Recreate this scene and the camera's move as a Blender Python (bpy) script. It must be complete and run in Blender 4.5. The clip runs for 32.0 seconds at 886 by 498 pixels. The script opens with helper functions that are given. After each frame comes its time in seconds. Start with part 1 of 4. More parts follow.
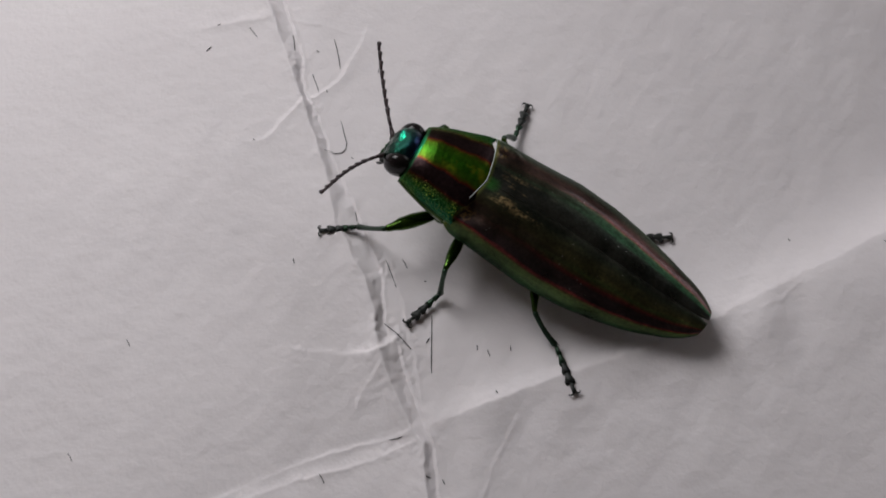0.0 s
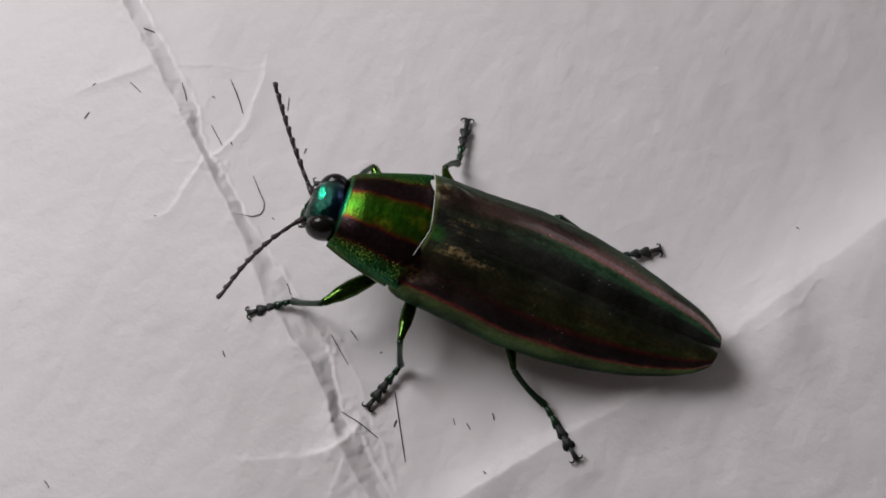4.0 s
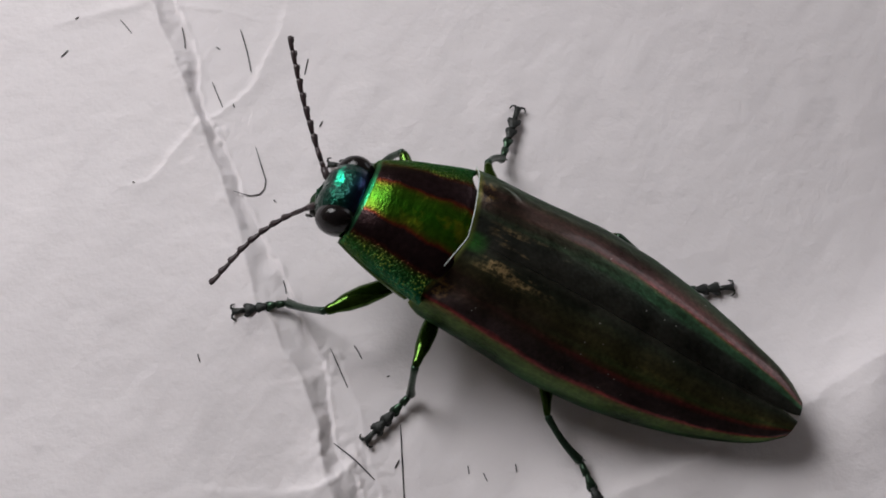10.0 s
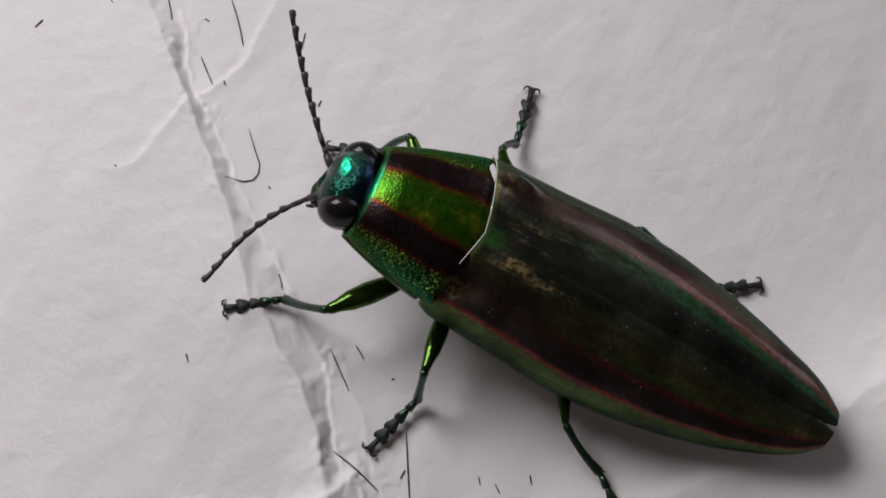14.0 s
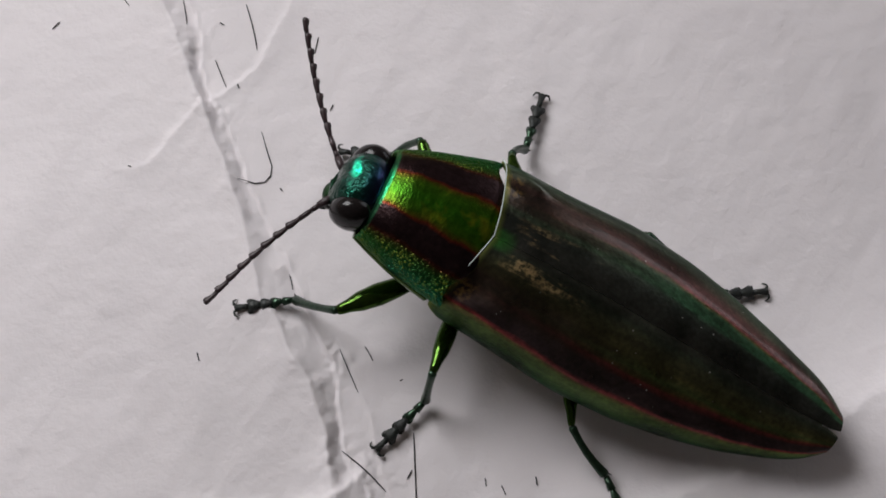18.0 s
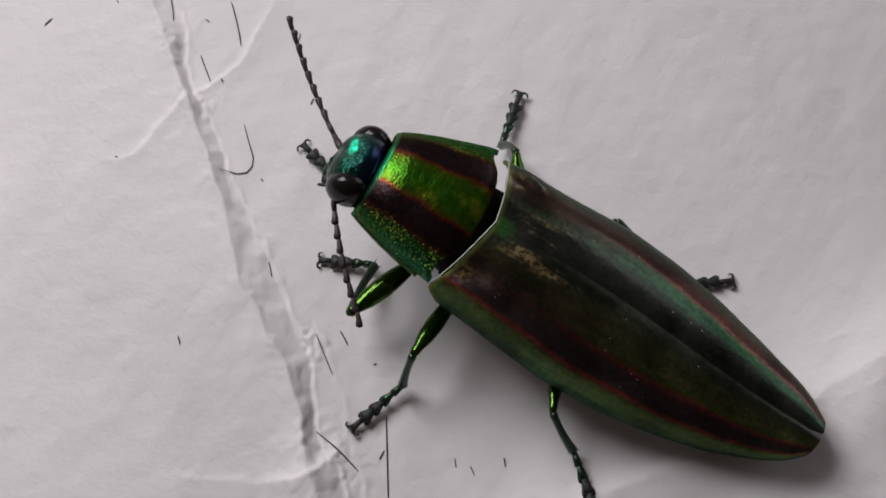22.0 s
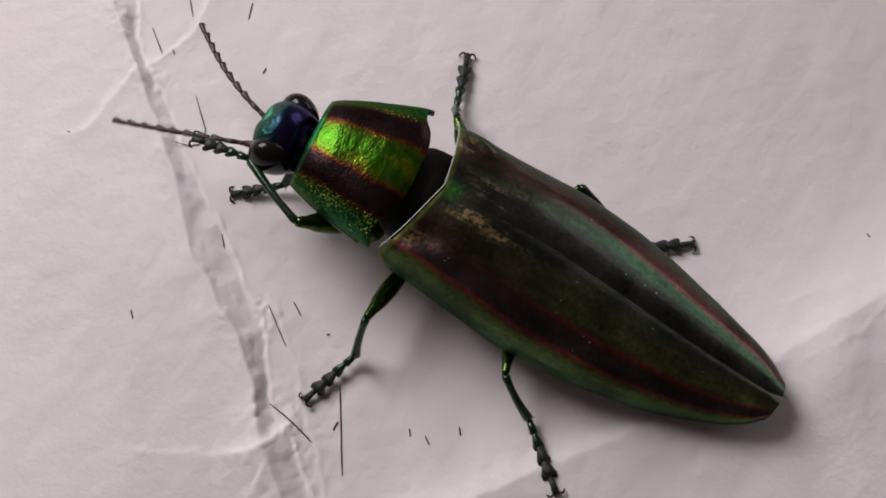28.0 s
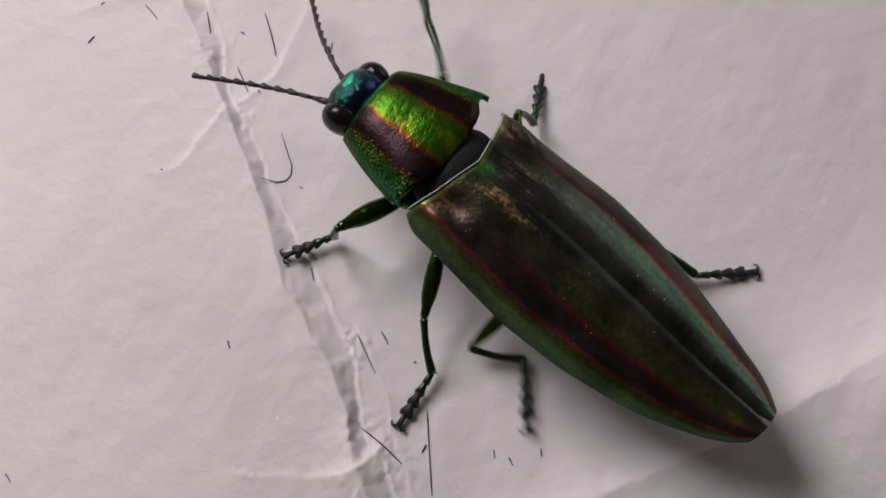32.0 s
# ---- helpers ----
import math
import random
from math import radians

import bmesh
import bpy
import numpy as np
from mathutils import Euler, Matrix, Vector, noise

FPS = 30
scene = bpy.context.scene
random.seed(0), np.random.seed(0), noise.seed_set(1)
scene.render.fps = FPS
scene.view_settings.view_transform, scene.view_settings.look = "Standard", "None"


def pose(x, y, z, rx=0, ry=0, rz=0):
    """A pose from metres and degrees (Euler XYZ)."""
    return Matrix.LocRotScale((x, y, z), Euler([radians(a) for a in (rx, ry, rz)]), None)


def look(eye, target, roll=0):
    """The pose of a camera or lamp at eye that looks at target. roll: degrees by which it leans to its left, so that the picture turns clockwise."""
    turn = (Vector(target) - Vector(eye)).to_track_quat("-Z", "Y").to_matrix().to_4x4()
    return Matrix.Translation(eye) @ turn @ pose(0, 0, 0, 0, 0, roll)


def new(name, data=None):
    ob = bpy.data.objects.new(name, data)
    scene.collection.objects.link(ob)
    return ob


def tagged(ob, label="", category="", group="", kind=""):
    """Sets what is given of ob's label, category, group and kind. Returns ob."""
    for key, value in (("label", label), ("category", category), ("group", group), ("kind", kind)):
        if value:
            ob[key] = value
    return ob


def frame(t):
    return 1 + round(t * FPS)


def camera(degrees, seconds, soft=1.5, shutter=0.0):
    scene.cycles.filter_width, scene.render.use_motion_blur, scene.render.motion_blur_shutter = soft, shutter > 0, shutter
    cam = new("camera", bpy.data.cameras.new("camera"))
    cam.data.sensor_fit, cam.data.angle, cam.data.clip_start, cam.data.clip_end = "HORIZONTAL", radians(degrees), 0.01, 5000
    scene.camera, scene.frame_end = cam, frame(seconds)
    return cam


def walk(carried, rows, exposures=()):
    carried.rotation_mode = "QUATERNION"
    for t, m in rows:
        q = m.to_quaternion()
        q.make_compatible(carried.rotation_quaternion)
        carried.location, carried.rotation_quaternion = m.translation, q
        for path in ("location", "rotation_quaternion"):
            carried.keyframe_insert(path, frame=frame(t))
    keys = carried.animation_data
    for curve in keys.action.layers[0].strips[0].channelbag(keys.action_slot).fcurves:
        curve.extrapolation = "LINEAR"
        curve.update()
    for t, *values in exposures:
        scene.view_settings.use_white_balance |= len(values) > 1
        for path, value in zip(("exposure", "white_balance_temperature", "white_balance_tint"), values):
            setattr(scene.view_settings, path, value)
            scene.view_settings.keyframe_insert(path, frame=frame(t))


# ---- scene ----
MM = 0.001

# camera, carried by hand over the paper: seconds, millimetres, degrees
cam = camera(38.0, 32.0, soft=1.7, shutter=0.5)
PATH = [
    (0.0, -3.19, -52.40, 126.30, 21.045, -1.146, 4.827),
    (0.5, -3.10, -51.02, 125.56, 21.528, -1.531, 4.556),
    (1.0, -5.53, -56.95, 124.58, 22.180, -2.779, 3.672),
    (1.5, -13.69, -57.02, 125.47, 22.289, -3.596, 3.286),
    (2.0, -11.67, -54.28, 127.03, 22.020, -3.067, 2.737),
    (2.5, -7.69, -53.02, 112.65, 21.377, -1.909, -0.229),
    (3.0, -3.08, -46.04, 110.02, 20.049, 0.466, -2.660),
    (3.5, 0.76, -38.79, 112.00, 18.820, 1.907, -3.752),
    (5.5, 1.48, -31.28, 98.80, 17.637, 2.219, -4.609),
    (6.0, -0.09, -28.90, 98.31, 17.459, 1.848, -4.617),
    (6.5, -3.90, -27.79, 98.19, 17.429, 0.891, -4.465),
    (7.0, -4.99, -29.63, 91.29, 17.880, 0.327, -3.795),
    (7.5, -3.30, -30.17, 87.21, 17.956, 0.274, -3.126),
    (8.0, -1.83, -30.44, 86.61, 18.004, 0.276, -2.078),
    (8.5, -1.20, -30.73, 86.46, 18.042, 0.028, -1.239),
    (9.0, -1.29, -28.54, 90.25, 17.756, -0.220, -0.439),
    (9.5, -1.26, -26.55, 93.43, 17.640, -0.408, 0.189),
    (10.0, -3.08, -27.11, 92.35, 17.658, -0.734, 1.214),
    (10.5, -3.46, -27.68, 93.05, 17.666, -0.814, 1.484),
    (11.0, -5.81, -25.85, 91.89, 17.341, -1.126, 1.652),
    (11.5, -7.16, -24.71, 88.51, 17.011, -1.379, 1.749),
    (12.0, -10.15, -22.13, 85.67, 16.717, -1.905, 1.937),
    (12.5, -7.55, -22.82, 81.73, 16.779, -1.465, 1.970),
    (13.0, -2.05, -22.77, 81.87, 16.433, -0.685, 1.390),
    (13.5, -4.26, -22.49, 85.54, 15.996, -1.521, 1.368),
    (15.5, -7.79, -26.66, 86.66, 16.407, -3.524, 1.012),
    (16.0, -5.54, -25.11, 87.09, 15.937, -2.799, 0.892),
    (16.5, -4.78, -24.36, 84.59, 15.925, -2.484, 1.074),
    (17.0, -6.06, -24.57, 84.80, 16.105, -2.708, 1.495),
    (17.5, -4.22, -22.29, 85.83, 15.828, -1.937, 1.542),
    (18.0, -6.44, -24.02, 86.84, 16.564, -2.344, 1.935),
    (18.5, -6.17, -24.11, 85.83, 16.462, -2.099, 1.932),
    (19.0, -7.92, -24.51, 86.01, 16.187, -2.421, 2.292),
    (19.5, -8.10, -25.50, 85.85, 16.407, -2.790, 2.474),
    (20.0, -7.45, -23.40, 87.01, 16.025, -2.423, 2.806),
    (20.5, -6.55, -25.85, 90.55, 17.861, -2.825, 2.564),
    (21.0, -8.22, -24.31, 90.03, 16.120, -2.317, 3.005),
    (21.5, -5.53, -26.25, 88.11, 17.221, -1.839, 2.698),
    (22.0, -2.98, -26.41, 89.19, 17.150, -1.486, 2.527),
    (22.5, -4.05, -25.61, 92.47, 17.148, -1.980, 2.487),
    (23.0, -5.36, -25.43, 95.16, 16.925, -1.941, 2.851),
    (23.5, -5.81, -27.68, 91.66, 16.891, -1.948, 2.824),
    (24.0, -5.19, -28.22, 89.38, 16.844, -1.900, 2.739),
    (24.5, -4.11, -28.01, 90.41, 16.330, -1.751, 2.815),
    (25.0, -1.81, -25.98, 92.03, 16.093, -1.051, 2.860),
    (25.5, 1.48, -26.44, 91.28, 16.818, -0.596, 2.187),
    (27.5, 5.22, -26.10, 88.61, 15.650, 1.592, 1.730),
    (28.0, 3.38, -26.52, 87.82, 16.175, 0.686, 1.891),
    (28.5, 2.87, -26.71, 89.29, 15.956, 0.797, 2.193),
    (29.0, 2.15, -27.59, 89.77, 16.019, 0.954, 2.406),
    (29.5, -5.98, -29.22, 87.74, 15.719, -0.719, 1.770),
    (30.0, -12.31, -28.52, 89.88, 14.585, -1.877, 2.058),
    (30.5, -9.86, -27.68, 89.46, 14.361, -1.047, 2.020),
    (31.0, -9.41, -27.70, 89.64, 15.135, -1.436, 1.108),
    (31.5, -0.74, -24.27, 93.33, 14.419, 1.202, 1.399),
    (32.0, -2.22, -22.83, 94.32, 14.262, 1.008, 1.254),
]
walk(cam, [(t, pose(x * MM, y * MM, z * MM, a, b, c)) for t, x, y, z, a, b, c in PATH],
     exposures=[(0.0, -0.36, 6500, 10), (3.0, -0.29, 6500, 10), (6.0, -0.08, 6500, 10), (11.0, -0.12, 6500, 10), (16.0, -0.08, 6500, 10), (20.0, -0.13, 6500, 10), (25.5, -0.13, 6500, 11), (27.5, -0.06, 6750, 18), (29.2, -0.06, 6750, 18), (30.0, -0.28, 6750, 18), (31.0, -0.30, 6750, 18), (32.0, -0.18, 6750, 17)])

# daylight through an unseen narrow window close by, plus added fill across the room
WINDOW_TURN = 46.0        # the window wall stands towards (-x, +y)
world = bpy.data.worlds.new("world")
scene.world = world
world.use_nodes = True
sky = world.node_tree.nodes.new("ShaderNodeTexSky")
sky.sky_type, sky.sun_disc, sky.sun_elevation, sky.sun_rotation = "NISHITA", False, radians(35), radians(150)
back = world.node_tree.nodes["Background"]
back.inputs["Strength"].default_value = 0.12
world.node_tree.links.new(sky.outputs[0], back.inputs["Color"])

room = Matrix.Rotation(radians(WINDOW_TURN), 4, "Z")   # room's +y points at the window
lamp = bpy.data.lights.new("window_daylight", "AREA")
lamp.shape, lamp.size, lamp.size_y, lamp.energy, lamp.color = "RECTANGLE", 0.14, 0.14, 0.69, (0.985, 0.98, 0.99)
lamp_ob = new("window_daylight", lamp)
lamp_ob.matrix_world = room @ look((0, 0.20, 0.19), (0, 0.0, 0.0))
# softer fill added for the shadows, from an unseen wide window across the room
side = bpy.data.lights.new("side_fill_daylight", "AREA")
side.shape, side.size, side.size_y, side.energy, side.color = "RECTANGLE", 0.6, 0.5, 1.35, (1.0, 0.97, 0.96)
side_ob = new("side_fill_daylight", side)
side_ob.matrix_world = room @ look((1.08, -0.1, 0.45), (0.0, -0.1, 0.2))



# ---- materials ----
def material(name):
    m = bpy.data.materials.new(name)
    m.use_nodes = True
    nt = m.node_tree
    return m, nt, nt.nodes["Principled BSDF"]


def node(nt, kind, links=None, **values):
    n = nt.nodes.new(kind)
    for k, v in values.items():
        n.inputs[k].default_value = v
    for k, src in (links or {}).items():
        nt.links.new(src, n.inputs[k])
    return n


def ramp(nt, fac, stops):
    r = nt.nodes.new("ShaderNodeValToRGB")
    el = r.color_ramp.elements
    while len(el) < len(stops):
        el.new(0.5)
    for e, (p, c) in zip(el, stops):
        e.position, e.color = p, (*c, 1)
    nt.links.new(fac, r.inputs[0])
    return r.outputs[0]


def mixc(nt, fac, a, b, mode="MIX"):
    n = nt.nodes.new("ShaderNodeMix")
    n.data_type, n.blend_type = "RGBA", mode
    for k, v in ((0, fac), (6, a), (7, b)):
        if isinstance(v, (int, float)):
            n.inputs[k].default_value = v
        elif isinstance(v, tuple):
            n.inputs[k].default_value = (*v, 1)
        else:
            nt.links.new(v, n.inputs[k])
    return n.outputs[2]


def coords(nt, kind="Object"):
    return nt.nodes.new("ShaderNodeTexCoord").outputs[kind]


def bump(nt, bsdf, height, strength, dist):
    b = node(nt, "ShaderNodeBump", {"Height": height}, Strength=strength, Distance=dist)
    nt.links.new(b.outputs[0], bsdf.inputs["Normal"])
    return b


def noise_tex(nt, vec, scale, detail=3, rough=0.55):
    return node(nt, "ShaderNodeTexNoise", {"Vector": vec}, Scale=scale, Detail=detail, Roughness=rough).outputs[0]


def plain(name, colour, rough, metal=0.0, grain=0.0, scale=2000.0):
    m, nt, b = material(name)
    co = coords(nt)
    n = noise_tex(nt, co, scale)
    c = ramp(nt, n, [(0.3, tuple(x * 0.75 for x in colour)), (0.7, tuple(min(1, x * 1.2) for x in colour))])
    nt.links.new(c, b.inputs["Base Color"])
    b.inputs["Roughness"].default_value, b.inputs["Metallic"].default_value = rough, metal
    if grain:
        bump(nt, b, n, grain, 0.0001)
    return m


def paper_material():
    m, nt, b = material("white_paper")
    co = coords(nt)
    blotch = noise_tex(nt, co, 60, 3)
    fine = noise_tex(nt, co, 1500, 4, 0.6)
    c = ramp(nt, blotch, [(0.3, (0.735, 0.69, 0.705)), (0.7, (0.775, 0.73, 0.745))])
    nt.links.new(c, b.inputs["Base Color"])
    b.inputs["Roughness"].default_value = 0.75
    b.inputs["Specular IOR Level"].default_value = 0.25
    tooth = noise_tex(nt, co, 260, 3, 0.5)
    mix = node(nt, "ShaderNodeMath", {0: tooth, 1: fine})
    bump(nt, b, mix.outputs[0], 0.34, 0.00022)
    return m


PAPER = paper_material()


def product(nt, *fields):
    out = fields[0]
    for f in fields[1:]:
        out = mixc(nt, 1.0, out, f, "MULTIPLY")
    return out


def grey(nt, fac, stops):
    return ramp(nt, fac, [(p, (x, x, x)) for p, x in stops])


LEFT_BANDS = [(0.000, (0.012, 0.013, 0.012)), (0.07, (0.013, 0.018, 0.013)), (0.15, (0.022, 0.023, 0.011)), (0.24, (0.034, 0.034, 0.012)), (0.310, (0.032, 0.044, 0.015)), (0.345, (0.049, 0.034, 0.012)),
              (0.375, (0.085, 0.016, 0.017)), (0.405, (0.045, 0.009, 0.011)), (0.435, (0.019, 0.011, 0.015)), (0.580, (0.019, 0.011, 0.015)), (0.605, (0.065, 0.012, 0.017)), (0.625, (0.110, 0.018, 0.020)),
              (0.650, (0.045, 0.033, 0.011)), (0.690, (0.027, 0.044, 0.012)), (0.800, (0.020, 0.038, 0.012)), (0.900, (0.015, 0.037, 0.015)), (0.960, (0.015, 0.044, 0.021)), (1.000, (0.010, 0.025, 0.017))]
# right case: pinkish reflection on the band and dark seam side painted as colour
RIGHT_SHEEN_BANDS = [(0.000, (0.012, 0.013, 0.013)), (0.150, (0.012, 0.015, 0.015)), (0.190, (0.012, 0.020, 0.016)), (0.225, (0.015, 0.049, 0.027)), (0.300, (0.015, 0.046, 0.025)), (0.322, (0.030, 0.039, 0.016)), (0.336, (0.045, 0.025, 0.011)),
               (0.352, (0.070, 0.018, 0.019)), (0.375, (0.049, 0.018, 0.020)), (0.450, (0.049, 0.021, 0.023)), (0.500, (0.037, 0.023, 0.021)), (0.560, (0.030, 0.034, 0.027)), (0.700, (0.017, 0.034, 0.022)), (0.860, (0.012, 0.032, 0.020)), (1.000, (0.010, 0.025, 0.020))]


def wing_material(name, bands):
    """Wing case: dark olive metal, a red-edged black band, bronze sheen painted in streaks beside the seam in front,
    fine dust.
    """
    m, nt, b = material(name)
    uv, ob = coords(nt, "UV"), coords(nt)
    sep = node(nt, "ShaderNodeSeparateXYZ", {0: uv})
    u, v = sep.outputs[0], sep.outputs[1]
    stretch = node(nt, "ShaderNodeMapping", {"Vector": ob}, Scale=(0.16, 1.0, 1.0)).outputs[0]
    cloud, streak, fine = noise_tex(nt, ob, 260, 3), noise_tex(nt, stretch, 1300, 4, 0.6), noise_tex(nt, ob, 3200, 3)
    both = node(nt, "ShaderNodeMath", {0: cloud, 1: streak})
    off = node(nt, "ShaderNodeMapRange", {0: both.outputs[0]}, **{"From Min": 0.5, "From Max": 1.5, "To Min": -0.035, "To Max": 0.035})
    vv = node(nt, "ShaderNodeMath", {0: v, 1: off.outputs[0]}).outputs[0]
    c = ramp(nt, vv, bands)
    # the front half is browner and blacker
    dark = product(nt, grey(nt, u, [(0.0, 1), (0.25, 0.8), (0.5, 0)]), grey(nt, vv, [(0.15, 0), (0.26, 1), (0.42, 1), (0.52, 0)]))
    c = mixc(nt, dark, c, (0.015, 0.008, 0.007))
    # green beside the shield's tip, bronze sheen painted beside the seam, a coppery shoulder
    c = mixc(nt, product(nt, grey(nt, u, [(0.0, 1), (0.025, 0.7), (0.06, 0)]), grey(nt, v, [(0.0, 1), (0.04, 0.6), (0.075, 0)])), c, (0.02, 0.13, 0.02))
    seam_sheen = product(nt, grey(nt, u, [(0.04, 0), (0.10, 1), (0.18, 0.9), (0.28, 0)]), grey(nt, vv, [(0.04, 0), (0.08, 1), (0.14, 0.8), (0.21, 0)]), grey(nt, streak, [(0.50, 0), (0.60, 1)]), grey(nt, fine, [(0.40, 0.1), (0.58, 1)]))
    c = mixc(nt, seam_sheen, c, (0.24, 0.17, 0.09))
    c = mixc(nt, product(nt, grey(nt, u, [(0.0, 0.5), (0.03, 0.4), (0.06, 0)]), grey(nt, v, [(0.32, 0), (0.40, 1), (0.50, 1), (0.58, 0)]), grey(nt, fine, [(0.45, 0), (0.6, 1)])), c, (0.20, 0.13, 0.04))
    c = mixc(nt, 0.5, c, ramp(nt, fine, [(0.35, (0.35, 0.35, 0.35)), (0.65, (1.4, 1.4, 1.4))]), "MULTIPLY")
    c = mixc(nt, 0.6, c, ramp(nt, streak, [(0.35, (0.55, 0.5, 0.5)), (0.65, (1.3, 1.3, 1.3))]), "MULTIPLY")
    c = mixc(nt, grey(nt, u, [(0.0, 0.7), (0.006, 0.4), (0.015, 0)]), c, (0.10, 0.12, 0.03))
    c = mixc(nt, 1.0, c, (2.3, 2.3, 2.0), "MULTIPLY")
    # veiling glare painted in: a pale mix that lifts the blacks
    c = mixc(nt, grey(nt, vv, [(0.0, 0.09), (0.5, 0.09), (0.7, 0.05)]), c, (0.18, 0.17, 0.14))
    c = mixc(nt, 0.7, c, ramp(nt, cloud, [(0.40, (0.42, 0.42, 0.42)), (0.62, (1.35, 1.3, 1.3))]), "MULTIPLY")
    specks = node(nt, "ShaderNodeTexVoronoi", {"Vector": ob}, Scale=1000.0, Randomness=1.0).outputs[0]
    d = product(nt, grey(nt, specks, [(0.0, 1), (0.03, 1), (0.06, 0)]), grey(nt, noise_tex(nt, ob, 500, 2), [(0.42, 0), (0.56, 1)]))
    c = mixc(nt, d, c, (0.45, 0.43, 0.40))
    metal = node(nt, "ShaderNodeMapRange", {0: d}, **{"To Min": 0.78, "To Max": 0.0}).outputs[0]
    nt.links.new(c, b.inputs["Base Color"])
    nt.links.new(metal, b.inputs["Metallic"])
    b.inputs["Specular Tint"].default_value = (0.30, 0.36, 0.30, 1)
    nt.links.new(grey(nt, cloud, [(0.35, 0.26), (0.65, 0.38)]), b.inputs["Roughness"])
    b.inputs["Coat Weight"].default_value, b.inputs["Coat Roughness"].default_value = 0.35, 0.12
    nt.links.new(grey(nt, vv, [(0.0, 0.08), (0.33, 0.10), (0.38, 0.22), (0.60, 0.22), (0.66, 0.05)]), b.inputs["Coat Weight"])
    b.inputs["Coat IOR"].default_value = 1.7
    pit = node(nt, "ShaderNodeTexVoronoi", {"Vector": ob}, Scale=3200.0, Randomness=1.0).outputs[0]
    h = node(nt, "ShaderNodeMath", {0: pit, 1: fine})
    bp = bump(nt, b, h.outputs[0], 0.16, 0.00014)
    nt.links.new(grey(nt, u, [(0.0, 0.16), (0.12, 0.14), (0.30, 0.08), (1.0, 0.05)]), bp.inputs["Strength"])
    return m


def shield_material():
    """Neck shield: smooth green middle with painted yellow highlights between two black stripes, green grains on its
    sides.
    """
    m, nt, b = material("pronotum_cuticle")
    uv, ob = coords(nt, "UV"), coords(nt)
    sep = node(nt, "ShaderNodeSeparateXYZ", {0: uv})
    u, v = sep.outputs[0], sep.outputs[1]
    place = node(nt, "ShaderNodeSeparateXYZ", {0: ob})
    away = node(nt, "ShaderNodeMath", {0: place.outputs[1]})
    away.operation = "ABSOLUTE"
    # the stripes spread a little towards the rear
    spread = node(nt, "ShaderNodeMapRange", {0: place.outputs[0]}, **{"From Min": 0.002, "From Max": 0.0084, "To Min": 74.0, "To Max": 100.0})
    across = node(nt, "ShaderNodeMath", {0: away.outputs[0], 1: spread.outputs[0]})
    across.operation = "MULTIPLY"
    cloud, fine = noise_tex(nt, ob, 420, 4, 0.6), noise_tex(nt, ob, 2600, 3)
    off = node(nt, "ShaderNodeMapRange", {0: cloud}, **{"From Min": 0.3, "From Max": 0.7, "To Min": -0.018, "To Max": 0.018})
    w = node(nt, "ShaderNodeMath", {0: across.outputs[0], 1: off.outputs[0]}).outputs[0]
    c = ramp(nt, w, [(0.0, (0.030, 0.125, 0.006)), (0.08, (0.042, 0.105, 0.006)), (0.105, (0.085, 0.075, 0.008)), (0.120, (0.12, 0.022, 0.010)), (0.137, (0.026, 0.014, 0.016)), (0.250, (0.026, 0.014, 0.016)),
                     (0.268, (0.060, 0.016, 0.010)), (0.282, (0.035, 0.045, 0.010)), (0.305, (0.018, 0.070, 0.014)), (0.35, (0.012, 0.080, 0.026)), (0.39, (0.008, 0.10, 0.06)), (0.44, (0.008, 0.06, 0.05))])
    # irregular yellow highlights painted on the rear and middle of the green
    yellow_glint = product(nt, grey(nt, w, [(0.0, 1), (0.08, 0.8), (0.11, 0)]), grey(nt, cloud, [(0.45, 0), (0.62, 1)]), grey(nt, u, [(0.0, 0.4), (0.1, 1), (0.55, 0.6), (0.75, 0.1)]))
    c = mixc(nt, yellow_glint, c, (0.26, 0.26, 0.015))
    # grains on the sides, their scattered glitter painted as lighter colour
    grains = node(nt, "ShaderNodeTexVoronoi", {"Vector": ob}, Scale=5000.0, Randomness=1.0)
    lump = grey(nt, grains.outputs[0], [(0.0, 1), (0.3, 0.7), (0.55, 0)])
    sides = grey(nt, w, [(0.265, 0), (0.295, 1)])
    some = grey(nt, noise_tex(nt, ob, 700, 2), [(0.44, 0.06), (0.62, 1)])
    c = mixc(nt, product(nt, lump, sides, some, grey(nt, w, [(0.34, 1), (0.40, 0.3)])), c, (0.20, 0.26, 0.03))
    c = mixc(nt, 0.4, c, ramp(nt, fine, [(0.35, (0.4, 0.4, 0.4)), (0.65, (1.4, 1.4, 1.4))]), "MULTIPLY")
    # turquoise glint painted along the front edge, bluish hind corner
    c = mixc(nt, product(nt, grey(nt, u, [(0.955, 0), (0.965, 1)]), grey(nt, w, [(0.10, 1), (0.15, 0.2)])), c, (0.04, 0.50, 0.20))
    nt.links.new(c, b.inputs["Base Color"])
    b.inputs["Metallic"].default_value = 0.88
    nt.links.new(grey(nt, w, [(0.0, 0.31), (0.25, 0.30), (0.29, 0.32)]), b.inputs["Roughness"])
    b.inputs["Coat Weight"].default_value, b.inputs["Specular Tint"].default_value = 0.0, (0.5, 0.6, 0.4, 1)
    bp = bump(nt, b, node(nt, "ShaderNodeMath", {0: lump, 1: fine}).outputs[0], 0.1, 0.00016)
    nt.links.new(grey(nt, w, [(0.0, 0.10), (0.25, 0.10), (0.30, 0.95)]), bp.inputs["Strength"])
